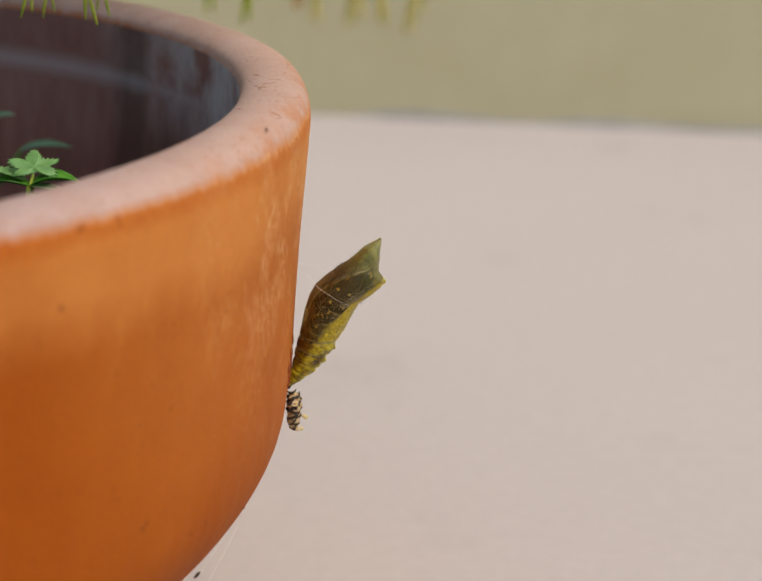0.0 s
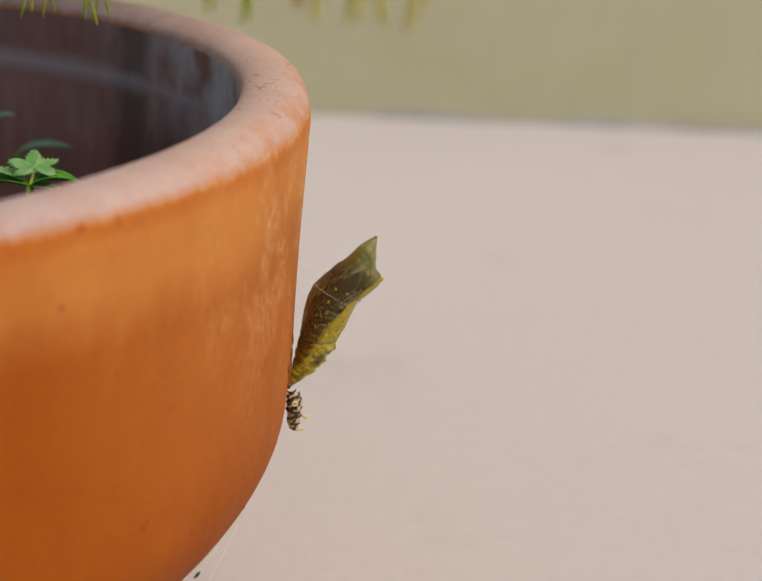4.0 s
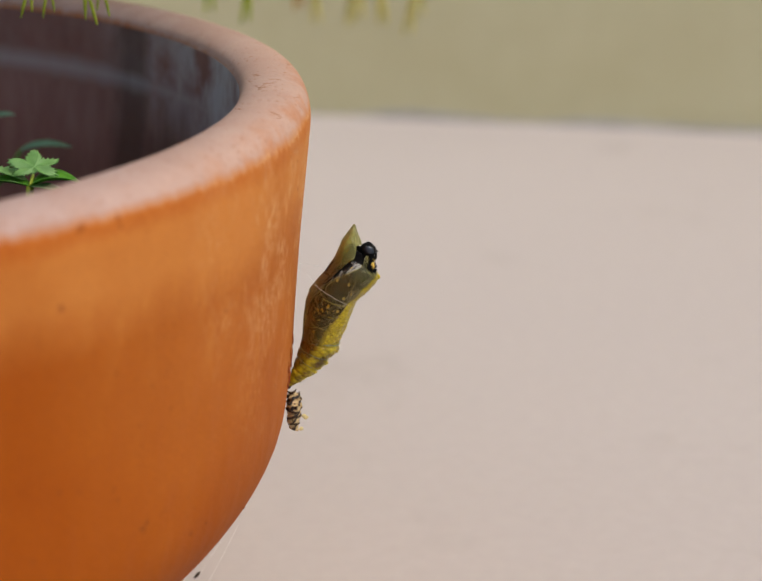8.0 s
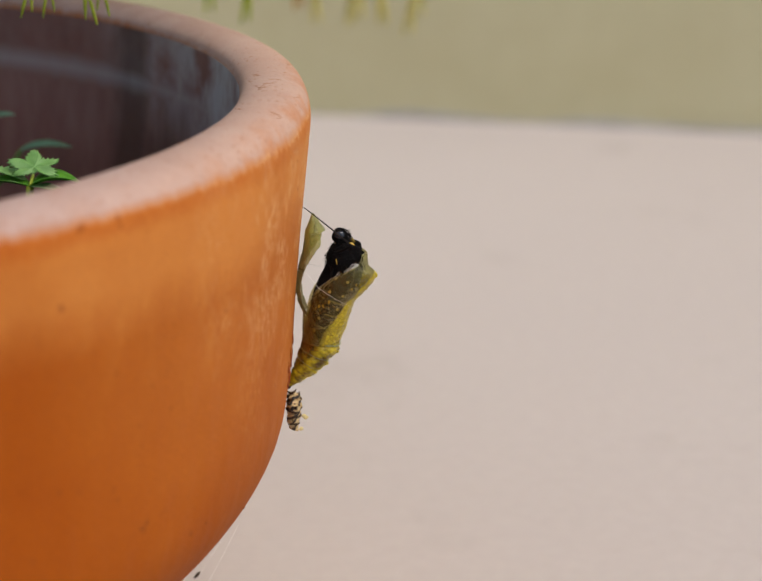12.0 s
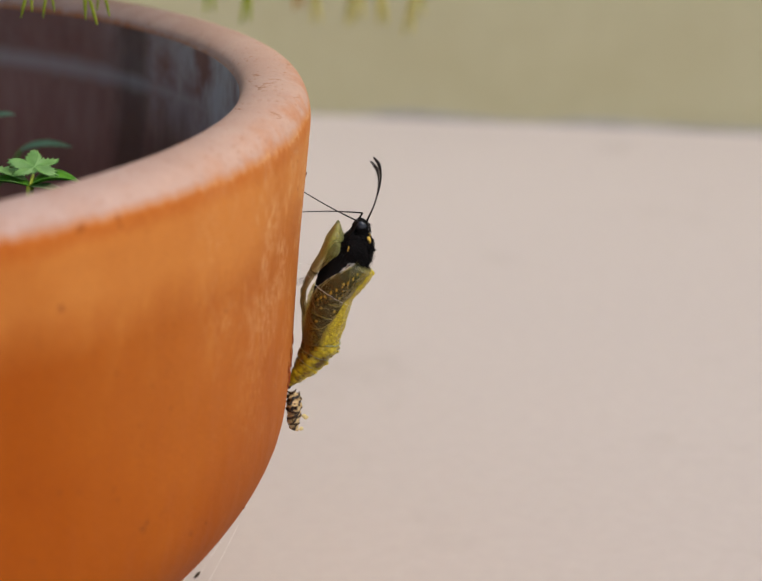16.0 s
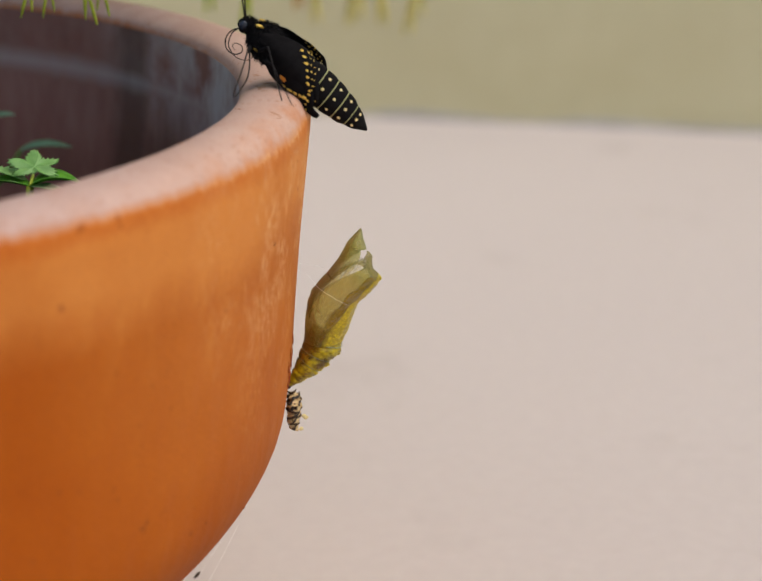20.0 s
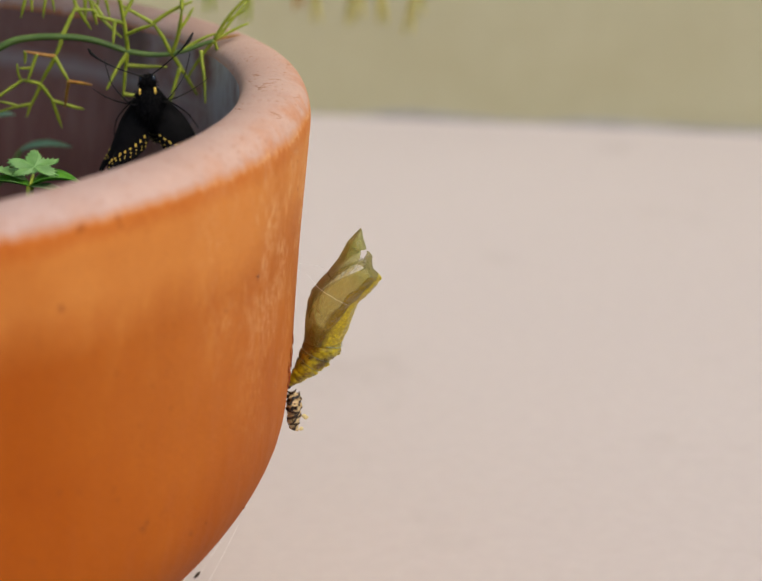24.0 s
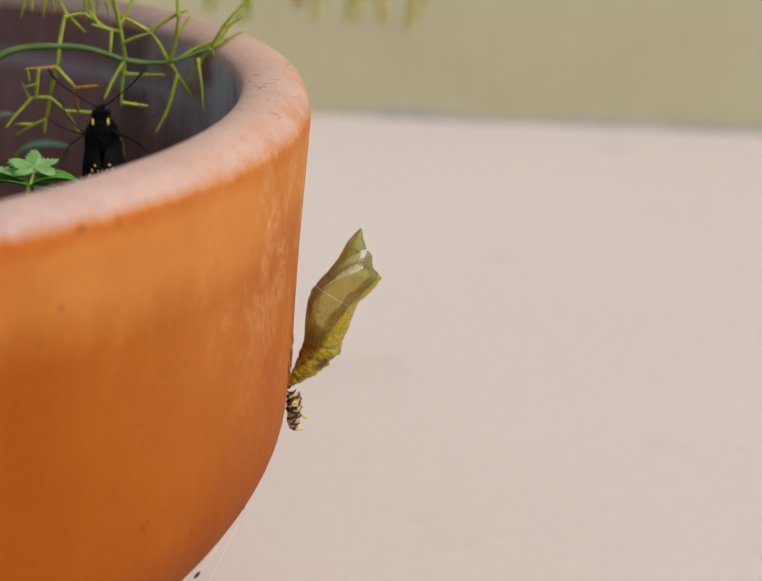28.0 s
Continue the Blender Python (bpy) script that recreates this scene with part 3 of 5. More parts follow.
tagged(solid("rough_grain", *join(*gran_tail), SHELL, hind, "rough yellow grain of the back"), kind="stuff")


def ring_point(g, slant, phi, lift):
    top, low = lerp(g, BACK), lerp(g, BELLY)
    return pupa_point(g + slant * (top - low) / 2 * math.sin(phi) + 0.3, phi, -lift)


# pale rims between the tail rings, the seams of the wing cases and their fine veins
for (g, slant), r in zip(RINGS[1:], (0.00005, 0.00008, 0.00012)):
    solid("segment_rim", *tube([ring_point(g, slant, 2 * math.pi * j / 32, 0.015) for j in range(33)], r, 5, 65), RIMS, hind, "pale green rim of a tail ring")


def on_case(s, h, side):
    top, low = lerp(s, BACK), lerp(s, BELLY)
    e = math.asin(max(-1, min(1, (h - (top + low) / 2) / ((top - low) / 2))))
    return pupa_point(s, e if side > 0 else math.pi - e, -0.018)


for side in (-1, 1):
    solid("seam", *tube([on_case(s, h, side) for s, h in ((13.2, -5.4), (14.6, -4.1), (15.6, -2.5), (16.9, -1.6), (18.7, -0.9), (21.8, -0.5), (23.2, 0.4), (24.2, 1.5))], 0.00005, 5, 50), SEAM, case)
    solid("seam", *tube([on_case(s, h, side) for s, h in ((22.0, -0.4), (24.5, -1.0), (26.4, -1.1), (28.2, -1.6))], 0.00003, 5, 30), SEAM, case)
    for k in range(5):
        solid("vein", *tube([on_case(15.4 + 0.7 * k + u * (7.4 - 0.7 * k), -5.6 + 1.0 * k + u * (0.9 - 0.35 * k), side) for u in (0, 0.35, 0.7, 1)], 0.000014, 4, 18), SEAM, case)
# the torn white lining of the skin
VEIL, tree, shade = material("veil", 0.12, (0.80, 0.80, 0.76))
clear, mix = node(tree, "ShaderNodeBsdfTransparent"), node(tree, "ShaderNodeMixShader")
tree.links.new(ramp(tree, noisy(tree, coords(tree, (0.45, 1, 1)), 900, 5, 0.7), (0.42, (0.06,) * 3), (0.62, (0.62,) * 3)), mix.inputs[0])
bump(tree, shade, noisy(tree, coords(tree), 1200, 4, 0.6), 0.9, 0.0006)
tree.links.new(clear.outputs[0], mix.inputs[1])
tree.links.new(shade.outputs[0], mix.inputs[2])
tree.links.new(mix.outputs[0], tree.nodes["Material Output"].inputs[0])
for side in (-1, 1):
    vs, fs = [], []
    n, w = 48, 7
    for i in range(n):
        s = 19.0 + 10.6 * i / (n - 1)
        top, low = lerp(s, BACK), lerp(s, BELLY)
        e = math.asin(max(-1, min(1, (lerp(s, SPLIT) + 0.3 - (top + low) / 2) / ((top - low) / 2))))
        reach = (e + math.pi / 2) * (0.42 + 0.25 * noise.noise(Vector((s * 1.3, side, 2))))
        for j in range(w):
            u = j / (w - 1)
            a = e - reach * u
            vs.append(pupa_point(s + 0.2 * u, a if side > 0 else math.pi - a, 0.075 + 0.07 * u + 0.06 * noise.noise(Vector((s * 2.2, u * 2.5, side * 3)))))
    for i in range(n - 1):
        for j in range(w - 1):
            a = i * w + j
            fs.append((a, a + 1, a + w + 1, a + w))
    solid("inner_veil", vs, fs, VEIL, case, "torn whitish inner membrane")
for k, side in enumerate((-1, 1)):
    for q in range(3):
        line = [Vector((28.9 + 0.75 * u + 0.25 * math.sin(u * 2.4 + q), side * (2.3 - 0.3 * u) * (1 - 0.25 * q), -1.2 + 0.35 * q + 0.2 * math.sin(u * 1.9 + k + q))) * 0.001 for u in range(4)]
        solid("torn_shred", *tube(line, (0.00006, 0.00022, 0.00014, 0.0002, 0.00005), 6, 18), VEIL, case, "torn whitish inner membrane")

# silk: the girdle, the pad at the tail and the thread of the shed skin
girdle = thing("silk_girdle", "fine white silk girdle tying the chrysalis to the pot", "silk thread")
solid("strand", *tube([(0.1411, -0.001, 0.0953), (0.1432, -0.002, 0.0945), (0.1452, -0.0042, 0.0927), (0.1483, -0.0052, 0.0908), (0.1514, -0.0042, 0.0888)], (0.000014, 0.000022, 0.000022, 0.000014), 5, 25), SILK, girdle)
solid("strand", *tube([(0.1412, 0.002, 0.0957), (0.1445, 0.003, 0.0950), (0.1478, 0.0035, 0.0935)], 0.000018, 5, 12), SILK, girdle)
pad = thing("silk_pad", "small white silk pad on the clay", "silk pad")
solid("pad", *ball((0.1390, 0, 0.0708), (0.0003, 0.0007, 0.0006), 10, 7, 0.5), SILK, pad)
solid("thread", *tube([(0.1396, 0, 0.0712), (0.1399, -0.0002, 0.0706), (0.1400, 0, 0.0698)], 0.00004, 5, 8), SILK, pad)
web = thing("spider_thread", "stray spider threads below the curve of the pot", "spider thread")
solid("thread", *tube([(0.1264, -0.0480, 0.0505), (0.1286, -0.036, 0.0514), (0.1305, -0.0239, 0.0520)], 0.00002, 4, 6), SILK, web)
solid("thread", *tube([(0.1250, -0.0461, 0.0517), (0.1288, -0.0265, 0.0521)], 0.000015, 4, 6), SILK, web)

# ---- the shed larval skin ----
shed = thing("shed_skin", "shrivelled cream and black striped caterpillar skin hanging", "shed skin", pose(0.1402, 0, 0.0661, 0, -7, 20))
rng = random.Random(3)
vs, fs = ball((0, 0, 0), (1, 1, 1), 30, 34)
crumpled = []
for v in vs:
    z = v.z
    wide = 1.3 + 0.35 * math.sin(z * 2.2 - 0.9) + 0.16 * math.sin(z * 19)
    n = noise.noise(Vector((v.x * 2.6, v.y * 2.6, z * 5.5))) * 1.0 + noise.noise(v * 7.5) * 0.4
    crumpled.append(Vector((v.x * (wide + n) + 0.35 * math.sin(z * 2.6), v.y * (wide + n), z * 4.1 + 0.25 * n)) * 0.001)
solid("skin", crumpled, fs, SKIN, shed)
def on_skin(a, z, out):
    wide = (1.35 + 0.35 * math.sin(z * 2.2 - 0.9)) * math.sqrt(max(0.03, 1 - z * z)) + out
    return Vector((math.cos(a) * wide + 0.35 * math.sin(z * 2.6), math.sin(a) * wide, z * 4.1)) * 0.001


for k in range(9):                                            # crossing folds, dark and pale by turns
    a0, z0, turn = rng.uniform(0, 6.28), -0.86 + 0.2 * k, rng.choice((-1, 1)) * rng.uniform(0.10, 0.3)
    line = [on_skin(a0 + q * 0.9, max(-0.95, min(0.95, z0 + turn * (q - 2.5) * 0.25)), 0.18 + 0.12 * math.sin(q * 2 + k)) for q in range(6)]
    solid("fold", *tube(line, (0.00008, 0.00026, 0.00018, 0.00028, 0.0001), 6, 24), DIRT if k % 2 else SKIN, shed)
for k in range(16):
    top = k < 8
    a, z = rng.uniform(0, 6.28), rng.uniform(0.72, 0.97) if top else rng.uniform(-0.9, 0.7)
    d = Vector((math.cos(a), math.sin(a), rng.uniform(0.3, 1.2) if top else rng.uniform(-0.4, 0.4)))
    p = on_skin(a, z, -0.1)
    solid("bristle", *tube([p, p + d * rng.uniform(0.0005, 0.0009)], (0.00022, 0.00003), 5, 3), DIRT, shed)
for d in ((0.0017, -0.0006, -0.0012), (0.0021, -0.0003, -0.0018), (0.0010, 0.0002, -0.0041)):
    solid("flake", *ball(d, (0.0005, 0.00015, 0.0004), 8, 5, 0.6, Matrix.Rotation(d[0] * 300, 3, "Y")), CREAM, shed)

for p, r in (((0.1246, -0.0461, 0.0517), 0.0006), ((0.1316, -0.0229, 0.0550), 0.00025), ((0.1417, -0.0045, 0.1046), 0.0003)):
    fleck = solid("debris_fleck", *ball((0, 0, 0), (r * 0.5, r * 0.5, r * 1.4), 8, 6, 0.6, Matrix.Rotation(0.7, 3, "Y")), DIRT, label="dark fleck of dirt stuck on the pot")
    fleck.location = p
    tagged(fleck, category="dirt", group="flecks on the pot")


# ---- plants ----
def leaf(base, heading, rise, length, width, mat, parent, name="leaf", teeth=0, droop=0.35, fold=0.25, label=""):
    """A blade with a midrib fold, toothed where teeth is set, as a thin solid."""
    n, w = 28, 7
    top, bot, fs = [], [], []
    for i in range(n):
        u = i / (n - 1)
        half = width * (math.sin(math.pi * min(1, u ** 0.75)) ** 0.8 + 0.04) * (1 - 0.1 * u)
        if teeth:
            half *= 0.62 + 0.5 * abs(((u * teeth) % 1.0) - 1.0) ** 1.0
        for j in range(w):
            v = j / (w - 1) * 2 - 1
            p = Vector((length * u, half * v, length * (rise * u - droop * u * u) + fold * half * abs(v)))
            top.append(p)
            bot.append(p - Vector((0, 0, 0.00018)))
    for l in (0, n * w):
        for i in range(n - 1):
            for j in range(w - 1):
                a = l + i * w + j
                fs.append((a, a + 1, a + w + 1, a + w))
    for i in range(n - 1):
        for j in (0, w - 1):
            a = i * w + j
            fs.append((a, a + w, a + w + n * w, a + n * w))
    for j in range(w - 1):
        for i in (0, n - 1):
            a = i * w + j
            fs.append((a, a + 1, a + 1 + n * w, a + n * w))
    m = Matrix.Translation(base) @ Matrix.Rotation(radians(heading), 4, "Z")
    ob = solid(name, top + bot, fs, mat, parent, label)
    ob.matrix_local = m
    return ob


seedling = thing("seedling", "small green seedling with toothed leaves behind the lip", "seedling", pose(0.0921, -0.010, 0.0672))
HEAD = Vector((0.0, 0.0, 0.0468))
solid("stem", *tube([(0.001, 0.003, 0.0), (-0.0005, 0.001, 0.022), HEAD], (0.0012, 0.0009, 0.0007), 8, 12), STALK, seedling)
leaf(HEAD, 6, 0.46, 0.0096, 0.0033, LEAF, seedling, droop=0.44, fold=0.4)
leaf(HEAD, -22, 0.12, 0.0085, 0.0016, YOUNG, seedling, droop=0.22)
leaf(HEAD, 174, 0.26, 0.0110, 0.0030, LEAF, seedling, droop=0.30, fold=0.4)
leaf(HEAD + Vector((0, -0.001, -0.002)), -35, 0.02, 0.0075, 0.0020, YOUNG, seedling, droop=0.2)
leaf(HEAD + Vector((-0.001, 0.001, 0.0010)), 165, 0.40, 0.0080, 0.0024, YOUNG, seedling, teeth=6, droop=0.22)
petiole = HEAD + Vector((0.0006, 0.0008, 0.0020))
solid("stalk", *tube([HEAD, petiole], (0.0004, 0.0003), 6, 5), STALK, seedling)
# the young lobed leaf: five toothed lobes round the stalk's end, tilted to the light
rows, count = 7, 240
vs, fs = [], []
for layer in (0, 1):
    for i in range(rows):
        for j in range(count):
            a = 2 * math.pi * j / count
            spread = min((abs((a - radians(c) + math.pi) % (2 * math.pi) - math.pi) / radians(w), k) for c, w, k in ((90, 38, 1.0), (28, 36, 0.92), (152, 36, 0.92), (-28, 34, 0.75), (208, 34, 0.75)))
            reach = 0.0010 + 0.0031 * spread[1] * max(0, 1 - spread[0]) ** 0.8 + 0.0009 * ((a * 7.2) % 1.0)
            r = reach * i / (rows - 1)
            vs.append((r * math.cos(a) * 1.05, r * math.sin(a) * 0.9 + 0.0010, 0.0003 * math.cos(5 * a) * i / rows - 14 * r * r - layer * 0.00015))
for layer in (0, 1):
    for i in range(rows - 1):
        for j in range(count):
            q = layer * rows * count + i * count + j
            n = layer * rows * count + i * count + (j + 1) % count
            fs.append((q, n, n + count, q + count))
for j in range(count):
    q, n = (rows - 1) * count + j, (rows - 1) * count + (j + 1) % count
    fs.append((q, n, n + rows * count, q + rows * count))
lobed = solid("lobed_leaf", vs, fs, YOUNG, seedling, "toothed lobed pale green leaf")
lobed.matrix_local = Matrix.Translation(petiole + Vector((0.0003, 0, 0.0006))) @ Matrix.Rotation(radians(12), 4, "Z") @ Matrix.Rotation(radians(33), 4, "X") @ Matrix.Scale(1.18, 4)
herb = thing("herb_shoot", "blurred shoot with narrow blue-green leaves inside the pot", "seedling", pose(0.054, 0.09, 0.068))
solid("stem", *tube([(0, 0, 0), (0.006, 0, 0.020), (0.0128, 0, 0.0376)], (0.0013, 0.0006), 8, 10), ARCH, herb)
solid("stem", *tube([(0.006, 0, 0.016), (0.014, 0, 0.022), (0.0198, 0, 0.0299)], (0.0008, 0.0006), 8, 10), ARCH, herb)
leaf(Vector((0.0194, 0, 0.0299)), 3, 0.30, 0.0122, 0.0032, LEAF_B, herb, droop=0.25)
leaf(Vector((0.0125, 0, 0.0375)), 0, 0.25, 0.0062, 0.0024, LEAF_B, herb, droop=0.1)


def frond(name, nodes, rows, parent, rng, withered=0.2, mat=None, label="", drift=1.0):
    """Forking shoots in a loose plane (mm). A row starts on a node ("A") or on an earlier row (its number) at a share of its length,
    and goes on at an angle from the x axis, for a length, bending on the way, with a thickness."""
    lines, first = [], None
    for start, share, angle, length, bend, r in rows:
        if isinstance(start, str):
            base = Vector(nodes[start])
        else:
            line = lines[start]
            k = min(int(share * 4), 3)
            base = line[k].lerp(line[k + 1], share * 4 - k)
        pts, a = [base], radians(angle)
        lean = rng.uniform(-0.35, 0.35) * drift
        for k in range(4):
            a += radians(rng.uniform(-5, 5))
            pts.append(pts[-1] + Vector((math.cos(a), lean, math.sin(a))) * (length / 4))
            a += radians(bend / 4)
        lines.append(pts)
        tip = length < 6.5 and rng.random() < withered
        rad = (r * 1.15, r, r * 0.95, r * 0.85, r * 0.3) if length < 7 else (r * 1.15, r, r * 0.9, r * 0.5)
        verts, faces = tube([q * 0.001 for q in pts], [q * 0.001 for q in rad], 7, 14)
        ob = solid(name if first is None else "shoot", verts, faces, WITHERED if tip else (mat or STALK), parent if first is None else first, label if first is None else "")
        if first is None:
            first = ob
    return first


rng = random.Random(33)
# upper fennel out of view, added to shade the back lip and inside
plant = thing("shade_fennel", "tall feathery green fennel, unseen, added to shade the pot's back", "herb", pose(-0.03, 0.03, 0.066))
tops = []
for k in range(6):
    foot = Vector((rng.uniform(-0.012, 0.012), rng.uniform(-0.012, 0.012), 0))
    line = [foot, foot + Vector((0.004, 0.004, 0.07)), Vector((0.03 + 0.008 * k, 0.01 * k, 0.125 + 0.004 * k)), Vector((0.075 + 0.012 * k, 0.015 + 0.014 * k, 0.142 + rng.uniform(-0.006, 0.012)))]
    tops.append(smooth_line(line, 14)[8:])
    solid("stem", *tube(line, (0.0016, 0.0013, 0.0008), 7, 26), STALK, plant)
feathers = []
for k in range(2300):
    if k < 300:
        base = rng.choice(rng.choice(tops))
        base = base + Vector((rng.gauss(0, 0.008), rng.gauss(0, 0.008), rng.gauss(0.004, 0.004)))
    else:
        # loose leaflets massed toward the sun so their shade falls on the back lip
        base = Vector((0.130 + rng.gauss(0, 0.032), 0.055 + rng.gauss(0, 0.024), 0.142 + abs(rng.gauss(0, 0.014))))
    d = Vector((rng.gauss(0, 1), rng.gauss(0, 1), 0)).normalized()
    feathers.append(tube([base, base + d * 0.008 + Vector((0, 0, 0.001)), base + d * 0.017 - Vector((0, 0, 0.0005))], (0.0006, 0.0008, 0.0003), 4, 4))
tagged(solid("shade_foliage", *join(*feathers), STALK, plant, "fine feathery leaflets"), kind="stuff")
rng = random.Random(21)
sprig = thing("fennel_sprig", "thin yellow-green fennel sprig arching into the pot", "herb sprig", pose(0.0700, 0.045, 0.1290))
# the arching stem and its forks (mm from the sprig's foot)
solid("stem", *tube([(-0.03, 0, -0.006), (0.001, 0, -0.003), (0.012, 0, 0.0008), (0.0247, 0, 0.0011), (0.035, 0, -0.0017), (0.0431, 0, -0.0019), (0.052, 0, 0.0011)], (0.0008, 0.0008, 0.0007, 0.00055, 0.0004), 9, 40), ARCH, sprig)
NODES = {"A": (34.0, 0, -1.5), "B": (43.1, 0, -1.9), "C": (52.0, 0, 1.1), "D": (49.2, 0, -1.1), "E": (45.5, 0, -1.2), "L": (0, 0, 0)}
frond("branchlet", NODES, [("A", 0, 92, 16.5, 6, .45), (0, .45, 58, 9, 6, .4), (0, .22, 27, 7, -5, .4), (0, .38, 172, 6.2, -12, .42), ("A", 0, -95, 10.3, 12, .42),
                           (4, .3, -3, 8.4, 4, .42), (4, .9, -12, 5.6, 5, .4), ("A", 0, -126, 8.8, 12, .42), (3, .7, 118, 4, 0, .35), (3, .3, -95, 4.8, 0, .38), (4, .1, -130, 6.5, 20, .38)], sprig, rng, 0.12)
frond("branchlet", NODES, [("B", 0, 122, 7.4, 10, .48), (0, 1, 149, 7.6, 0, .42), (1, 1, 108, 7, -6, .4), (0, 1, 34, 9.6, -18, .42), ("B", 0, 72, 10, 12, .45), (4, 1, 88, 7, 0, .4),
                           ("B", 0, -66, 10.6, -10, .45), (6, .32, -104, 13, -14, .42), (4, .55, 50, 5.5, 10, .35)], sprig, rng, 0.08)
frond("branchlet", NODES, [("C", 0, 62, 12, -8, .38), ("C", 0, 21, 7.8, -6, .34), ("C", 0, 44, 10, 18, .34), ("C", 0, -79, 6.4, 8, .36), ("C", 0, -127, 10.8, 14, .38),
                           ("D", 0, -85, 10.5, -6, .36), ("E", 0, 31, 8.8, -22, .38), ("C", 0, 8, 5.2, 8, .32), (0, .4, 30, 5, 0, .3)], sprig, rng, 0.05)
side_branch = frond("side_branch", NODES, [("L", 0, -90, 4.3, -6, .5), (0, 1, -104, 6.8, -4, .46), (1, 1, -100, 5, -4, .42), (0, .95, 184, 6.2, -8, .42), (3, .6, -97, 6.4, 0, .4), (3, 1, -72, 3, -20, .34),
                                           (0, 1, -50, 5.7, 4, .45), (6, 1, -88, 6.1, 0, .4), (6, 1, 6, 5, -6, .38), (1, 1, 180, 4.3, 8, .4), (9, .9, -131, 7.8, 0, .36), (1, 1, -42, 4.5, 6, .44),
                                           (11, 1, -3, 6.4, 0, .42), (11, .9, -65, 6.6, -6, .38), (2, 1, -155, 7.5, 6, .36), (2, .8, -112, 4.2, 10, .34), (9, 1, 120, 3.6, -10, .3),
                                           ("L", 0, 76, 7, 6, .48), (17, 1, -44, 6, 0, .4), (17, .85, 20, 4, -20, .4), (19, 1, -30, 8, 4, .4), (17, 1, 112, 5.6, 0, .4), (14, .4, 170, 4, 20, .3), (4, .5, 200, 3, 10, .3)], sprig, rng, 0.14)


def hanging(label, mat, y, tips):
    """Blurred tips of a fennel frond that hang in from above: where each ends, and how far and to which side it comes from (mm)."""
    top = thing("fennel_frond", label, "herb sprig", pose(tips[0][0], y, tips[0][1]))
    spine = []
    for x, z, dx, up, r in tips:
        a = Vector((x - tips[0][0], 0, z - tips[0][1]))
        b = a + Vector((dx, 0.002, up)) * 0.001
        spine.append(b)
        side = Vector((0.0012 if dx < 0 else -0.0012, 0, 0.0012))
        solid("leaflet", *tube([b, b.lerp(a, 0.5) + side * 0.3, a], (r * 0.0008, r * 0.001, r * 0.0003), 7, 10), mat, top)
        c = b.lerp(a, 0.35)
        solid("leaflet", *tube([c, c.lerp(a, 0.45) - side * 1.1, c.lerp(a, 0.8) - side * 1.9], (r * 0.0006, r * 0.0008, r * 0.0003), 7, 8), mat, top)
    solid("stem", *tube(sorted(spine, key=lambda p: p.x), 0.0008, 7, 20), STALK, top)


hanging("drooping pale yellow-green fennel frond beyond the pot", PALE, 0.25,
        [(0.1491, 0.1002, -1, 15, 1.1), (0.1564, 0.1005, 2, 16, 1.2), (0.1638, 0.0973, 6, 18, 1.1), (0.1679, 0.1038, 2, 12, 0.9), (0.1394, 0.1008, -4, 15, 1), (0.1523, 0.1020, -3, 14, 0.9)])
hanging("withered brown fennel tip beyond the pot", WITHERED, 0.25, [(0.1335, 0.1052, -2, 12, 0.9)])
hanging("green fennel tips beyond the lip", STALK, 0.20, [(0.1206, 0.1095, -1, 14, 0.9), (0.1109, 0.1123, -3, 12, 0.8)])
hanging("yellow-green fennel tips over the pot", STALK, 0.05, [(0.0954, 0.1350, 1, 9, 0.55), (0.0843, 0.1367, -1, 8, 0.5), (0.0890, 0.1367, -2, 8, 0.45), (0.0979, 0.1370, 2, 8, 0.45)])


# ---- the butterfly (mm, x ahead, z its back, y its left side) ----
fly = thing("butterfly", "newly emerged black butterfly with yellow spots and crumpled wings", "butterfly")


def mm(v):
    return Vector(v) * 0.001


def scaled(piece):
    return [Vector(v) * 0.001 for v in piece[0]], piece[1]


def fur(centre, radii, count, length, rng, keep):
    out = []
    for _ in range(count):
        d = Vector((rng.gauss(0, 1), rng.gauss(0, 1), rng.gauss(0, 1))).normalized()
        if not keep(d):
            continue
        p = Vector(centre) + Vector([d[k] * radii[k] for k in range(3)])
        q = p + (d + Vector((-0.9, 0, 0)) + Vector((rng.gauss(0, .3), rng.gauss(0, .3), rng.gauss(0, .3)))) * length * rng.uniform(0.5, 1.2)
        out.append(tube([p, q], (0.065, 0.012), 3, 2))
    return join(*out)


rng = random.Random(4)
thorax = solid("thorax", *scaled(join(ball((0, 0, 0), (4.2, 3.2, 3.5), 22, 14, 0.08), ball((-2.2, 0, -0.6), (2.6, 2.7, 2.9), 16, 10, 0.1))), BLACK, fly)
solid("fur", *scaled(fur((0, 0, 0), (4.1, 3.1, 3.4), 1500, 0.7, rng, lambda d: True)), FUR, thorax)
tufts = []
for k in range(46):                                           # long tufts behind the head and along the back
    p = Vector((rng.uniform(0.5, 3.6), rng.gauss(0, 1.5), 0))
    p.z = 3.1 * math.sqrt(max(0.05, 1 - (p.x / 4.4) ** 2 - (p.y / 3.4) ** 2))
    for q in range(6):
        d = Vector((rng.gauss(0.1, 0.35), p.y * 0.2 + rng.gauss(0, 0.25), 1)).normalized() * rng.uniform(0.5, 1.15)
        tufts.append(tube([p, p + d * 0.6, p + d + Vector((-0.25, 0, 0))], (0.09, 0.06, 0.012), 3, 4))
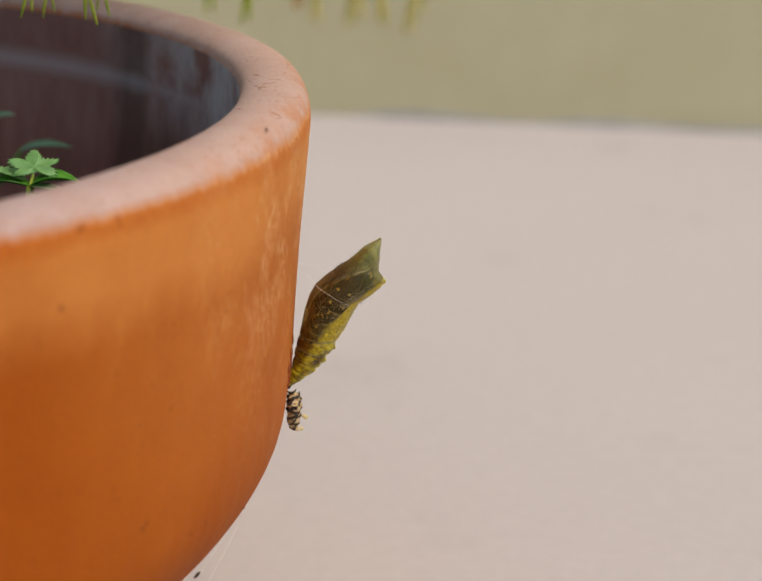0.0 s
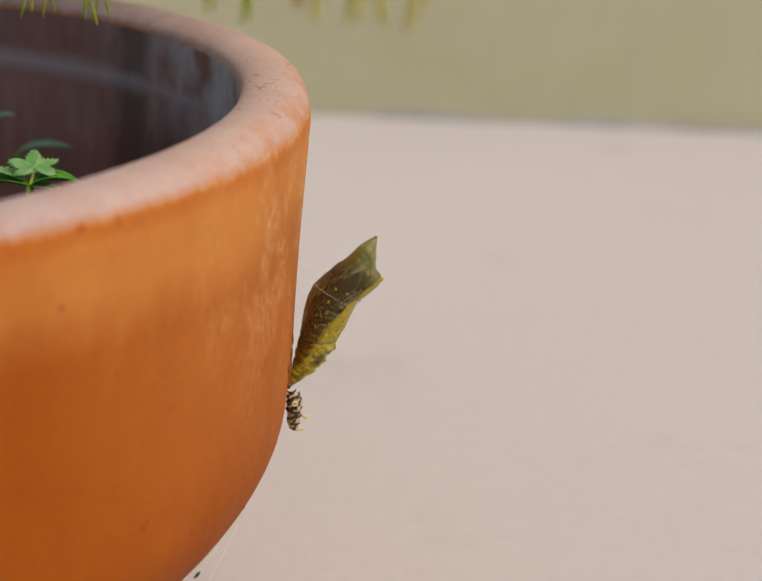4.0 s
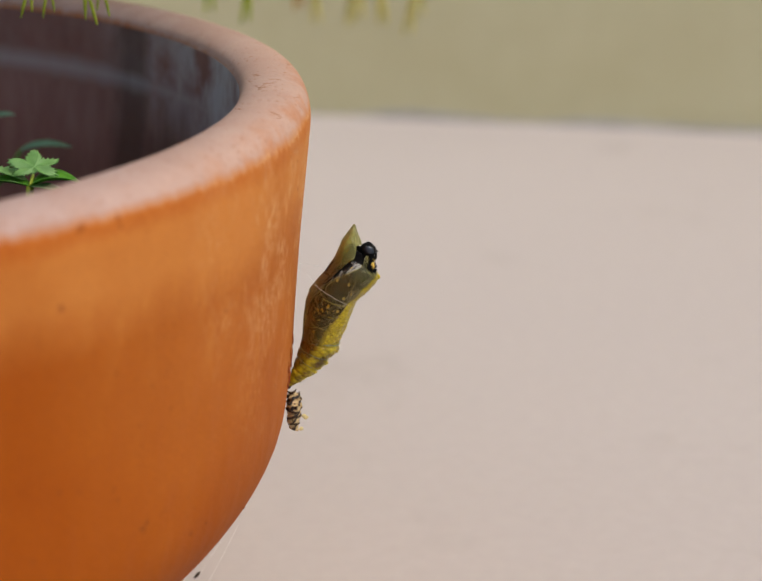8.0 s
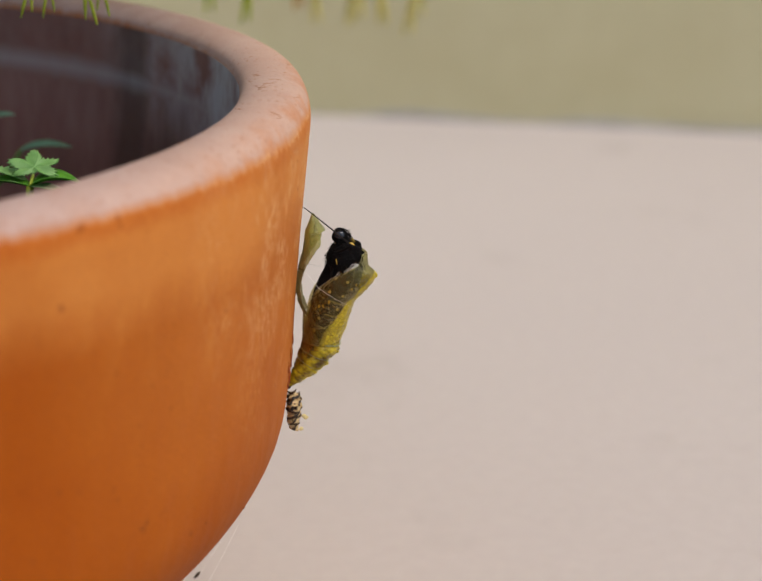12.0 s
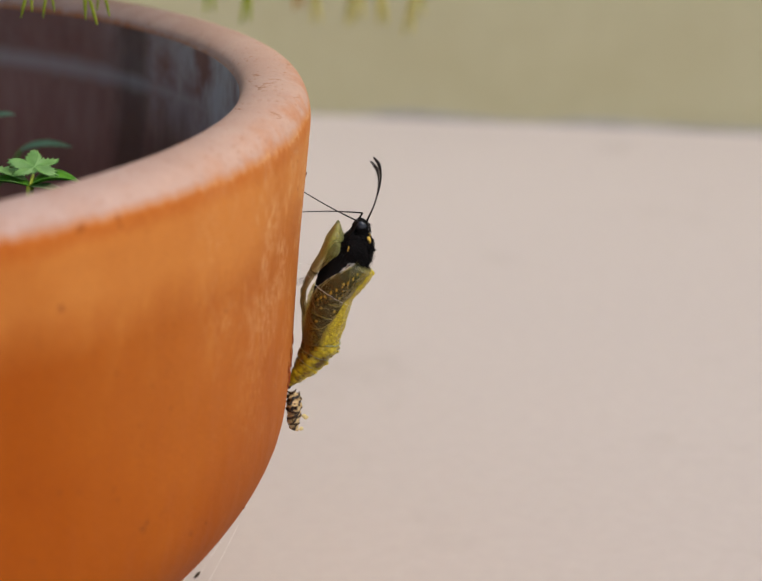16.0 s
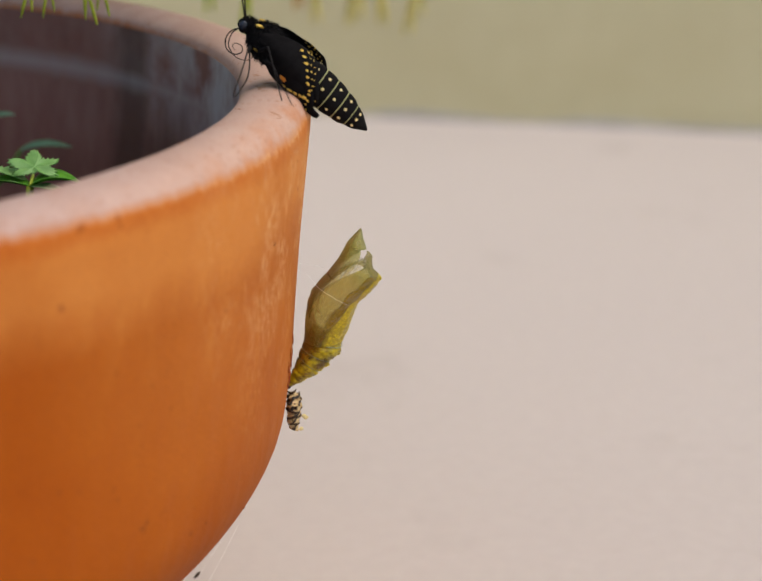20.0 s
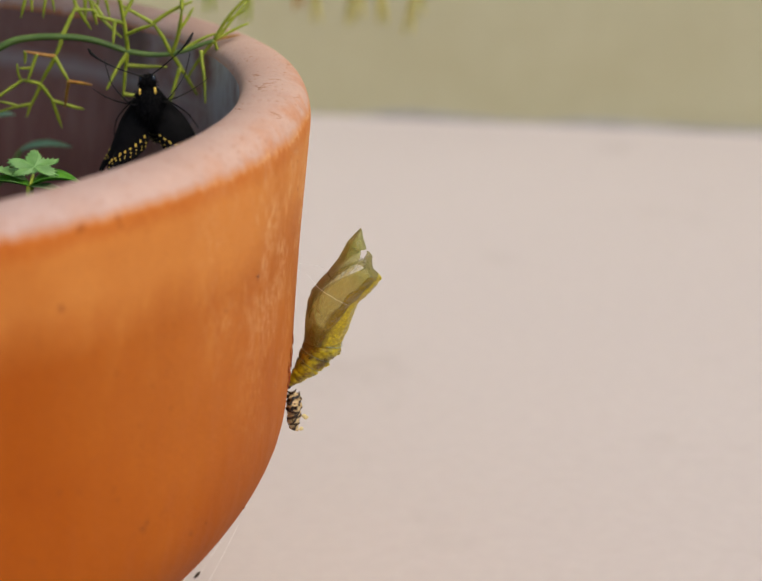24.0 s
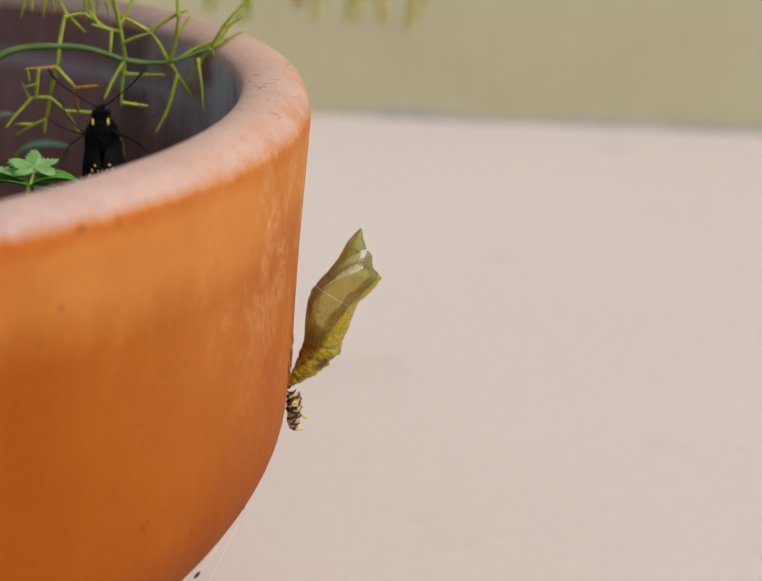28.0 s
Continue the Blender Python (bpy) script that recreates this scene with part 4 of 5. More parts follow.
solid("ruff", *scaled(join(*tufts)), FUR, thorax, "tufted black hair behind the head")
for side in (-1, 1):
    solid("collar_spot", *scaled(ball((3.1, side * 1.55, 2.15), (0.8, 0.28, 0.36), 12, 8, 0.25, Matrix.Rotation(radians(24), 3, "Y"))), YELLOW, thorax)
    solid("side_stripe", *scaled(ball((0.8, side * 2.95, -1.35), (0.6, 0.12, 0.13), 12, 7, 0.15)), YELLOW, thorax)
head = solid("head", *scaled(ball((4.9, 0, 0.0), (1.5, 1.6, 1.6), 18, 11, 0.08)), BLACK, fly)
solid("fur", *scaled(fur((4.8, 0, 0.2), (1.5, 1.5, 1.6), 700, 0.6, rng, lambda d: d.z > -0.4)), FUR, head)
for side in (-1, 1):
    solid("eye", *scaled(ball((5.45, side * 1.2, 0.05), (0.86, 0.62, 1.02), 18, 12)), EYES, head, "glossy dark compound eye with a blue sheen")
    solid("palp", *scaled(tube([(5.7, side * 0.45, -0.8), (6.2, side * 0.5, -0.5), (6.4, side * 0.5, 0.1)], (0.35, 0.3, 0.12), 7, 8)), FUR, head)
coil = [(5.6, 0.1, -1.3), (6.4, 0.15, -3.0), (6.0, 0.2, -4.9), (4.6, 0.2, -6.1), (3.0, 0.2, -5.8), (2.3, 0.15, -4.6), (3.1, 0.1, -3.7), (4.3, 0.1, -4.1), (4.3, 0.1, -5.0), (3.5, 0.1, -5.1)]
loose = [(5.5, -0.2, -1.2), (5.9, -0.4, -3.2), (4.9, -0.7, -5.6), (2.6, -0.8, -6.5), (0.7, -0.7, -5.7), (0.1, -0.5, -4.2), (1.0, -0.4, -3.3)]
proboscis = solid("proboscis", *scaled(tube(coil, (0.15, 0.12, 0.1, 0.08, 0.05), 7, 90)), HORN, head, "thin coiled black proboscis in two strands")
solid("strand", *scaled(tube(loose, (0.12, 0.10, 0.08, 0.05), 6, 60)), HORN, proboscis)

# abdomen, built from its joint backward
ABDOMEN = (-3.0, 0, -0.3)
GIRTH = [(0, 2.3), (0.12, 3.0), (0.35, 3.6), (0.55, 3.45), (0.75, 2.75), (0.9, 1.6), (1, 0.2)]
prof = []
for i in range(61):
    u = i / 60
    r = lerp(u, GIRTH)
    r *= 1 - 0.05 * (0.5 + 0.5 * math.cos(u * 7.5 * 2 * math.pi)) ** 3
    prof.append((r, u * 21.5))
vs, fs = lathe(prof, 24)
vs = [(-z, x, y * 1.02 - 0.006 * z * z * 0.4) for x, y, z in vs]
abdomen = solid("abdomen", *scaled((vs, fs)), BLACK, fly)
for k in (3, 4, 5, 6):
    z = (k / 7.5) * 21.5
    r = lerp(z / 21.5, GIRTH) * 0.965
    line = [(-z - 0.1, r * math.cos(a), r * math.sin(a) * 1.02 - 0.0024 * z * z) for a in [2 * math.pi * j / 24 for j in range(25)]]
    solid("ring", *scaled(tube(line, 0.115 if k < 6 else 0.08, 6, 49)), RING, abdomen, "pale yellow-green ring between the segments")
for row, phi in enumerate((22, 62, 118, 158, 202, 338)):
    for k in range(6):
        z = (k + 1.45) / 7.5 * 21.5
        r = lerp(z / 21.5, GIRTH)
        a = radians(phi)
        q = Matrix.Rotation(a - math.pi / 2, 3, "X")
        solid("spot", *scaled(ball((-z, r * math.cos(a), r * math.sin(a) * 1.02 - 0.0024 * z * z), (0.34, 0.33, 0.11), 8, 5, 0.25, q)), CREAM, abdomen)


def wing(name, side, length, half, curve, edge, rows, patches):
    """A soft, still folded wing: a curved plate trailing back from its hinge, with flat pale spots in rows along its slanting outer margin."""
    nu, nv = 40, 23
    low, high = edge

    def place(u, w, off):
        """u along the wing, w from the lower (-1) to the upper (1) edge."""
        c = min(1, u)
        v = (lerp(c, low) + (lerp(c, high) - lerp(c, low)) * (w + 1) / 2) * half
        scallop = 0.018 * math.cos(w * 17) * smoothstep(0.6, 1, u)
        wrinkle = 0.10 * math.sin(w * 9 + u * 3) * u + 0.30 * noise.noise(Vector((u * 4, w * 2, length)))
        rad, a = curve + off + wrinkle, v / curve
        return Vector((-length * (u + scallop), side * (rad * math.cos(a) - curve), rad * math.sin(a)))

    vs, fs = [], []
    for layer in (1, -1):
        for i in range(nu):
            for j in range(nv):
                w = j / (nv - 1) * 2 - 1
                vs.append(place(i / (nu - 1), w, layer * (0.06 + 0.16 * math.sqrt(max(0, 1 - w * w)))))
    for l in (0, nu * nv):
        for i in range(nu - 1):
            for j in range(nv - 1):
                a = l + i * nv + j
                fs.append((a, a + 1, a + nv + 1, a + nv))
    for i in range(nu - 1):
        for j in (0, nv - 1):
            a = i * nv + j
            fs.append((a, a + nv, a + nv + nu * nv, a + nu * nv))
    for j in range(nv - 1):
        for i in (0, nu - 1):
            a = i * nv + j
            fs.append((a, a + 1, a + 1 + nu * nv, a + nu * nv))
    ob = solid(name, *scaled((vs, fs)), BLACK, fly)

    def spot(u, w, su, sv, mat, label, turn):
        for face in (1, -1):
            p = place(u, w, face * (0.05 + 0.16 * math.sqrt(max(0, 1 - w * w))))
            n = (place(u, w, 1) - p).normalized()
            t = (place(u + 0.02, w, 0) - place(u, w, 0)).normalized()
            t = (t - n * n.dot(t)).normalized()
            q = Matrix((t, n.cross(t), n)).transposed() @ Matrix.Rotation(radians(turn), 3, "Z")
            solid("spot", *scaled(ball(p, (su, sv, 0.09), 9, 5, 0.3, q)), mat, ob, label)

    for (u0, w0), (u1, w1), count, su, sv, mat in rows:
        for k in range(count):
            f = k / (count - 1)
            j = (1 + 0.3 * math.sin(k * 2.1 + su * 9)) * (1 - 0.3 * f)
            spot(u0 + (u1 - u0) * f + 0.03 * math.sin(f * math.pi), w0 + (w1 - w0) * f, su * j, sv, mat, "", 24)
    for u, w, su, sv, mat in patches:
        spot(u, w, su, sv, mat, "", 0)
    return ob


FORE = ([(0, -0.25), (0.12, -0.42), (0.28, -0.75), (0.42, -1.0), (0.55, -1.08), (0.75, -1.02), (0.9, -0.90), (1, -0.68)], [(0, 0.25), (0.15, 0.6), (0.35, 0.92), (0.5, 1.0), (0.62, 0.95), (0.75, 0.66), (0.9, 0.1), (1, -0.4)])
REAR = ([(0, -0.3), (0.2, -0.75), (0.45, -1.0), (0.7, -1.0), (0.88, -0.85), (0.95, -0.75), (1, -0.62)], [(0, 0.3), (0.3, 0.75), (0.6, 0.7), (0.75, 0.45), (0.86, -0.1), (0.9, -0.38), (1, -0.45)])
WINGS = {}
for side, tag in ((1, "l"), (-1, "r")):
    WINGS["f" + tag] = wing("forewing", side, 15.5, 4.35, 4.5, FORE, [((0.46, 0.74), (0.93, -0.25), 9, 0.46, 0.25, YELLOW), ((0.53, 0.88), (0.96, 0.0), 9, 0.18, 0.15, YELLOW), ((0.58, 0.96), (0.985, 0.25), 9, 0.17, 0.12, YELLOW)], [])
    WINGS["h" + tag] = wing("hindwing", side, 14.5, 4.4, 4.2, REAR, [((0.42, -0.62), (0.72, -0.05), 5, 0.62, 0.36, YELLOW), ((0.50, -0.86), (0.84, -0.62), 5, 0.40, 0.32, YELLOW), ((0.66, 0.6), (0.80, -0.2), 4, 0.35, 0.25, YELLOW)], [(0.36, -0.30, 0.9, 0.5, ORANGE)])


def jointed(base, name, l1, l2):
    """A leg: a thigh that turns on the body and a shin with its foot that turns on the thigh; both built along +x."""
    thigh = solid(name, *scaled(tube([(0, 0, 0), (l1 * 0.4, 0, 0.16), (l1, 0, 0)], (0.36, 0.33, 0.17), 7, 9)), FUR, fly)
    shin = solid("shin", *scaled(join(tube([(0, 0, 0), (l2 * 0.25, 0, 0.75), (l2 * 0.5, 0, 1.0), (l2 * 0.76, 0, 0.45), (l2 * 0.96, 0, -0.15), (l2, 0, -0.55)], (0.17, 0.14, 0.12, 0.10, 0.05), 6, 24),
                                      tube([(l2 * 0.5, 0, 0.95), (l2 * 0.6, 0, 1.3)], (0.06, 0.02), 4, 3), tube([(l2 * 0.99, 0, -0.4), (l2 * 1.02, 0.25, -0.7)], (0.05, 0.02), 4, 3))), HORN, thigh)
    return thigh, shin


L1, L2 = 5.5, 12.0
BASES = {"f": (2.0, 1.4, -2.0), "m": (0.3, 1.6, -2.3), "h": (-1.5, 1.6, -2.3)}
LEGS = {}
for row in "fmh":
    for side, tag in ((1, "l"), (-1, "r")):
        x, y, z = BASES[row]
        LEGS[row + tag] = (Vector((x, y * side, z)), *jointed((x, y, z), {"f": "foreleg", "m": "midleg", "h": "hindleg"}[row], L1, L2))
FEELERS = {}
for side, tag in ((1, "l"), (-1, "r")):
    line = [(0, 0, 0), (4, 0, 0.9), (8, 0, 1.1), (11, 0, 0.3), (12.5, 0, -1.2)]
    FEELERS[tag] = solid("antenna", *scaled(tube(line, (0.16, 0.14, 0.14, 0.2, 0.36, 0.16), 7, 40)), HORN, fly, "thin black clubbed antenna")

# ---- tiny mites on the clay ----
MITES = []
for k in range(2):
    mite = thing("mite", "tiny reddish-brown mite walking on the clay", "mite", group="mites on the pot")
    solid("body", *scaled(ball((0, 0, 0.22), (0.38, 0.28, 0.24), 10, 7, 0.1)), MITE, mite)
    for j in range(8):
        s, x = (1 if j % 2 else -1), (j // 2 - 1.5) * 0.16
        solid("leg", *scaled(tube([(x, s * 0.2, 0.2), (x * 1.7, s * 0.42, 0.26), (x * 2.2, s * 0.58, 0.0)], (0.045, 0.02), 4, 6)), MITE, mite)
    MITES.append(mite)


# ---- what moves: seconds, then metres or degrees ----
LEG_LAG_ROWS = [
    (0, -4.48), (0.5, -4.48), (1, -4.48), (2, -4.48), (2.5, -4.48), (3, -4.48), (3.5, -4.48), (5.5, -4.48),
    (6, -4.42), (6.2, -2.84), (6.5, -1.86), (7, -2.58), (8.5, -2.33), (8.7, -12.07), (9, -12.42), (9.3, -28.71),
    (11.5, -27.93), (12, -26.54), (12.5, -28.53), (14.5, -18.53), (15, -8.44), (15.5, -4.02),
]
LAG_ROWS = [
    (0, 4.8), (0.5, 4.45), (1, 4.87), (2, 4.1), (2.5, 4.95), (3, 4.72), (3.5, 4.53), (5.5, 2.32), (6, 2),
    (6.2, 5.21), (6.5, 5.42), (7, 4.26), (8.5, 4.32), (8.7, -6.07), (9, -9.78), (9.3, -22.94), (11.5, -22.52),
    (12, -24.4), (12.5, -25.02), (14.5, -14.97), (15, -6.26), (15.5, -2.56), (16, -6.55), (16.4, 9.54),
    (16.8, -4), (17.2, -6), (17.6, 6), (18, 2), (18.6, 0), (20.5, 6), (21, 12), (21.2, 12), (21.5, 0),
    (22.5, -30), (23.5, -60), (28, -60),
]
BODY_ROWS = [
    (0, 0.1518, 0, 0.0928, 58.2, 180, 0), (0.5, 0.1514, 0, 0.093, 59.72, 180, 0),
    (1, 0.1518, 0, 0.0928, 57.86, 180, 0), (2, 0.1511, 0, 0.0931, 61.23, 180, 0),
    (2.5, 0.1519, 0, 0.0928, 57.53, 180, 0), (3, 0.1517, 0, 0.0929, 58.54, 180, 0),
    (3.5, 0.1515, 0, 0.093, 59.38, 180, 0), (5.5, 0.1508, 0, 0.093, 65.18, 180, 0),
    (6, 0.1509, 0, 0.0935, 65.9, 180, 0), (6.2, 0.1514, 0, 0.0926, 60.07, 180, 0),
    (6.5, 0.1518, 0, 0.0936, 60.07, 180, 0), (7, 0.1523, 0, 0.0944, 61.05, 180, 0),
    (8.5, 0.1523, 0, 0.0946, 61.05, 180, 0), (8.7, 0.1521, 0, 0.0952, 72.71, 180, 0),
    (9, 0.1496, 0, 0.0967, 84.25, 180, 0), (9.3, 0.1526, 0, 0.0946, 90.41, 180, 0),
    (11.5, 0.1526, 0, 0.0949, 90.41, 180, 0), (12, 0.1503, 0, 0.0968, 100, 180, 0),
    (12.5, 0.1523, 0, 0.0976, 96.17, 180, 0), (14.5, 0.1513, 0, 0.0999, 88.08, 180, 0),
    (15, 0.1494, 0, 0.1009, 84.25, 180, 0), (15.5, 0.1483, 0, 0.1016, 83.29, 180, 0),
    (16, 0.1522, 0, 0.0988, 76.57, 180, 0), (16.4, 0.1521, 0, 0.1019, 63.01, 180, 0),
    (16.6, 0.1533, 0, 0.1054, 64.96, 180, 0), (16.8, 0.1537, 0, 0.1113, 72.71, 168, 0),
    (17, 0.1538, 0, 0.1114, 73.68, 168, 0), (17.2, 0.1525, -0.002, 0.1195, 84.25, 176, 0),
    (17.4, 0.1523, -0.002, 0.1195, 84.25, 176, 0), (17.6, 0.1508, -0.004, 0.1263, 80.41, 188, 0),
    (17.8, 0.1478, -0.006, 0.132, 90, 190, 0), (18, 0.1477, -0.006, 0.1322, 90, 190, 0),
    (18.2, 0.1468, -0.006, 0.1353, 92.87, 188, 0), (18.4, 0.1468, -0.006, 0.1355, 94.79, 186, 0),
    (18.6, 0.1428, -0.004, 0.1375, 113.1, 180, 0), (18.8, 0.1421, -0.004, 0.1387, 117.97, 180, 0),
    (19, 0.1414, -0.004, 0.1393, 121.89, 180, 0), (19.5, 0.1405, -0.004, 0.1407, 124.84, 178, 0),
    (20, 0.1361, -0.003, 0.1396, 138.79, 168, 0), (20.3, 0.1336, -0.002, 0.14, 143.84, 168, 0),
    (20.5, 0.1306, 0.0001, 0.1386, 155.07, 160, 0), (20.6, 0.1291, 0.0042, 0.1382, 138.79, 125, 0),
    (20.7, 0.1278, 0.0082, 0.1371, 116.99, 95, 0), (20.8, 0.1293, 0.0122, 0.1379, 88.08, 75, 0),
    (20.9, 0.131, 0.0122, 0.1395, 61.05, 50, 0), (21, 0.1379, 0.0121, 0.1407, 39.2, 42, 0),
    (21.2, 0.1373, 0.0121, 0.141, 41.21, 45, 0), (21.4, 0.127, 0.0202, 0.1371, 84.25, 70, 0),
    (21.5, 0.117, 0.0352, 0.1312, 103.43, 85, 0), (22.5, 0.1119, 0.0402, 0.1235, 101.51, 90, 0),
    (23.5, 0.1111, 0.0296, 0.1208, 99.59, 82, -6), (23.7, 0.1093, 0.0296, 0.1223, 94.79, 90, -6),
    (24, 0.1106, 0.0296, 0.121, 94.79, 90, -6), (24.3, 0.1082, 0.0296, 0.1218, 97.67, 92, -6),
    (24.6, 0.1087, 0.0296, 0.116, 99.59, 100, -6), (24.8, 0.1021, 0.0296, 0.1221, 97.67, 92, -6),
    (25, 0.0999, 0.0296, 0.1233, 106, 88, -6), (25.2, 0.1035, 0.0296, 0.1223, 97.67, 90, -6),
    (25.4, 0.1028, 0.0296, 0.1228, 96.71, 88, -6), (25.6, 0.1008, 0.0296, 0.1216, 95.75, 92, -6),
    (25.8, 0.1023, 0.0296, 0.1216, 94.79, 95, -6), (26, 0.1015, 0.0296, 0.1193, 94.79, 95, -6),
    (26.2, 0.1014, 0.0296, 0.1225, 94.79, 95, -6), (26.4, 0.1018, 0.0296, 0.1209, 93.83, 90, -6),
    (26.6, 0.0985, 0.0296, 0.1201, 97.67, 92, -6), (26.8, 0.0988, 0.0296, 0.1199, 98.63, 90, -6),
    (27, 0.0986, 0.0296, 0.1211, 95.75, 88, -6), (27.2, 0.1007, 0.0296, 0.1138, 97.67, 95, -6),
    (27.4, 0.0994, 0.0296, 0.114, 91.92, 95, -6), (27.6, 0.1074, 0.0296, 0.1125, 91.92, 95, -6),
    (27.8, 0.1043, 0.0296, 0.1136, 91.92, 95, -6), (27.9, 0.1004, 0.0296, 0.1147, 91.92, 92, -6),
    (28, 0.1007, 0.0296, 0.1147, 91.92, 92, -6),
]
SHELL_ROWS = [
    (0, 52.99, 55.2), (0.5, 52.99, 56.72), (1, 52.99, 54.86), (2, 52.99, 58.23), (2.5, 52.99, 54.53),
    (3, 52.99, 55.54), (3.5, 52.99, 56.38), (5.5, 49.02, 62.18), (6, 48.95, 62.9), (8.5, 48.59, 62.98),
    (8.7, 48.57, 63.67), (9, 48.52, 64.71), (9.3, 48.48, 62.89), (11.5, 48.17, 63.11), (12, 48.1, 65.17),
    (12.5, 48.02, 64.22), (14.5, 47.03, 76.75), (15, 47.03, 78.07), (15.5, 47.03, 79.23), (16, 48.02, 67.57),
    (16.4, 47.63, 66.17), (16.6, 47.43, 66.76), (17, 47.03, 67.93), (17.6, 46.03, 65.94), (18.5, 46.03, 64.43),
    (20, 46.03, 63.25), (28, 46.03, 63.25),
]
FLAP_ROWS = [                       # turn of the strap and of the head end at its tip
    (0, 0, 0), (6, 0, 0), (6.2, 1, 5), (6.5, 2, 14), (7, 2, 17), (8.5, 3, 18), (8.7, 15, 20), (9, 32, 28), (9.3, 15, 21), (11.5, 15, 21), (12, 33, 31), (12.5, 20, 25),
    (14.5, 16, 15), (15, 17, 14), (15.5, 16, 14), (16, 14.6, 13.2), (16.4, 18, 18), (16.6, 22, 26), (17, 23.6, 28), (17.4, 12, 20), (17.6, 2, 11.5), (28, 1.9, 11.4),
]
FEET_FL = [
    (9.3, 0.1421, -0.001, 0.1071), (11.4, 0.1421, -0.001, 0.1071), (11.5, 0.1423, -0.001, 0.1078),
    (12.5, 0.1428, -0.001, 0.1075), (14.5, 0.1426, -0.001, 0.1105), (15.5, 0.1426, -0.001, 0.1112), (16, 0.1424, -0.001, 0.1107),
    (16.4, 0.1437, -0.001, 0.1206), (17, 0.1441, -0.001, 0.1238), (17.2, 0.1397, -0.0086, 0.1314),
    (17.4, 0.1397, -0.0086, 0.1314), (17.8, 0.1309, -0.0183, 0.1314), (18.4, 0.131, -0.0192, 0.1314),
    (19, 0.1304, -0.026, 0.1314), (20.5, 0.1302, -0.0251, 0.1314), (21, 0.1445, -0.0109, 0.1314),
    (21.5, 0.1225, 0.045, 0.1309),
]
FEET_FR = [
    (14.5, 0.1431, 0.004, 0.1100), (15, 0.1426, 0.004, 0.1092), (16, 0.1418, 0.004, 0.1055), (16.4, 0.1425, 0.004, 0.112), (17, 0.1435, 0.004, 0.1199),
    (17.2, 0.1406, -0.004, 0.1314), (17.8, 0.1334, -0.004, 0.1314), (19, 0.1316, -0.004, 0.1314),
    (20, 0.1311, -0.0175, 0.1314), (20.5, 0.1317, -0.0196, 0.1314), (21, 0.1434, 0.003, 0.1314),
    (21.5, 0.1074, 0.055, 0.1323),
]
FEET_ML = [
    (16.4, 0.1420, -0.002, 0.1085), (17, 0.1424, -0.002, 0.115), (17.4, 0.1424, -0.002, 0.115),
    (17.8, 0.1397, -0.0196, 0.1314), (18.4, 0.1397, -0.0196, 0.1314), (19, 0.1398, -0.006, 0.1263),
    (20.5, 0.1395, -0.0183, 0.1314), (21, 0.1406, -0.004, 0.1314), (21.5, 0.1344, 0.0366, 0.1314),
]
FEET_MR = [
    (16.4, 0.143, 0.005, 0.1106), (17.2, 0.1427, 0.006, 0.1152), (18, 0.14, 0.012, 0.1263),
    (19, 0.1362, 0.012, 0.1273), (20.5, 0.1362, 0.012, 0.1268), (21, 0.1399, 0.015, 0.1286),
    (21.5, 0.1309, 0.04, 0.1313),
]
FEET_HL = [
    (17.2, 0.1428, -0.002, 0.1085), (17.4, 0.1428, -0.002, 0.1085), (18, 0.1433, -0.002, 0.1102),
    (18.4, 0.1433, -0.002, 0.1114), (19, 0.1459, -0.003, 0.1165), (19.5, 0.1455, -0.003, 0.1173),
    (20, 0.1413, -0.0196, 0.1314), (20.5, 0.1424, -0.003, 0.128), (21, 0.1285, 0, 0.1264),
    (21.5, 0.1301, 0.02, 0.1266),
]
FEET_HR = [
    (17.2, 0.1425, 0.005, 0.1048), (18, 0.142, 0.006, 0.1075), (19, 0.1432, 0.008, 0.1224),
    (20.5, 0.1428, 0.01, 0.1267), (21, 0.1326, 0.01, 0.1277), (21.5, 0.1285, 0.03, 0.1276),
]
MITE_ROWS = [
    (0, 0.13, -0.0389, 0.1314), (0.7, 0.1308, -0.0531, 0.1314), (1, 0.1305, -0.0623, 0.1314),
    (1.25, 0.1286, -0.0774, 0.1314), (1.5, 0.1237, -0.0708, 0.1272), (2, 0.1178, -0.0802, 0.1236),
    (2.5, 0.1123, -0.0877, 0.1147), (3, 0.1039, -0.0976, 0.1051), (3.3, 0.0939, -0.1072, 0.1006),
    (28, 0.0831, -0.1158, 0.098),
]
MITE_ROWS_B = [
    (0, 0.139, 0.03, 0.112), (17.8, 0.1412, 0.004, 0.111), (18.5, 0.1403, -0.0251, 0.11),
    (19, 0.1386, -0.033, 0.1094), (20, 0.1385, -0.0336, 0.1094), (20.5, 0.1381, -0.0351, 0.1083),
    (21, 0.1379, -0.0359, 0.1077), (21.5, 0.1379, -0.0359, 0.1076), (23.5, 0.1362, -0.0418, 0.1058),
    (25, 0.1362, -0.0418, 0.1058), (26, 0.1353, -0.0446, 0.109), (27, 0.1351, -0.0454, 0.1102),
    (27.5, 0.135, -0.0458, 0.1113), (28, 0.135, -0.0458, 0.1113),
]


def aim(d, up):
    """A turn that brings +x onto d, with z as near to up as can be."""
    x = Vector(d).normalized()
    y = Vector(up).cross(x).normalized()
    return Matrix((x, y, x.cross(y))).transposed()


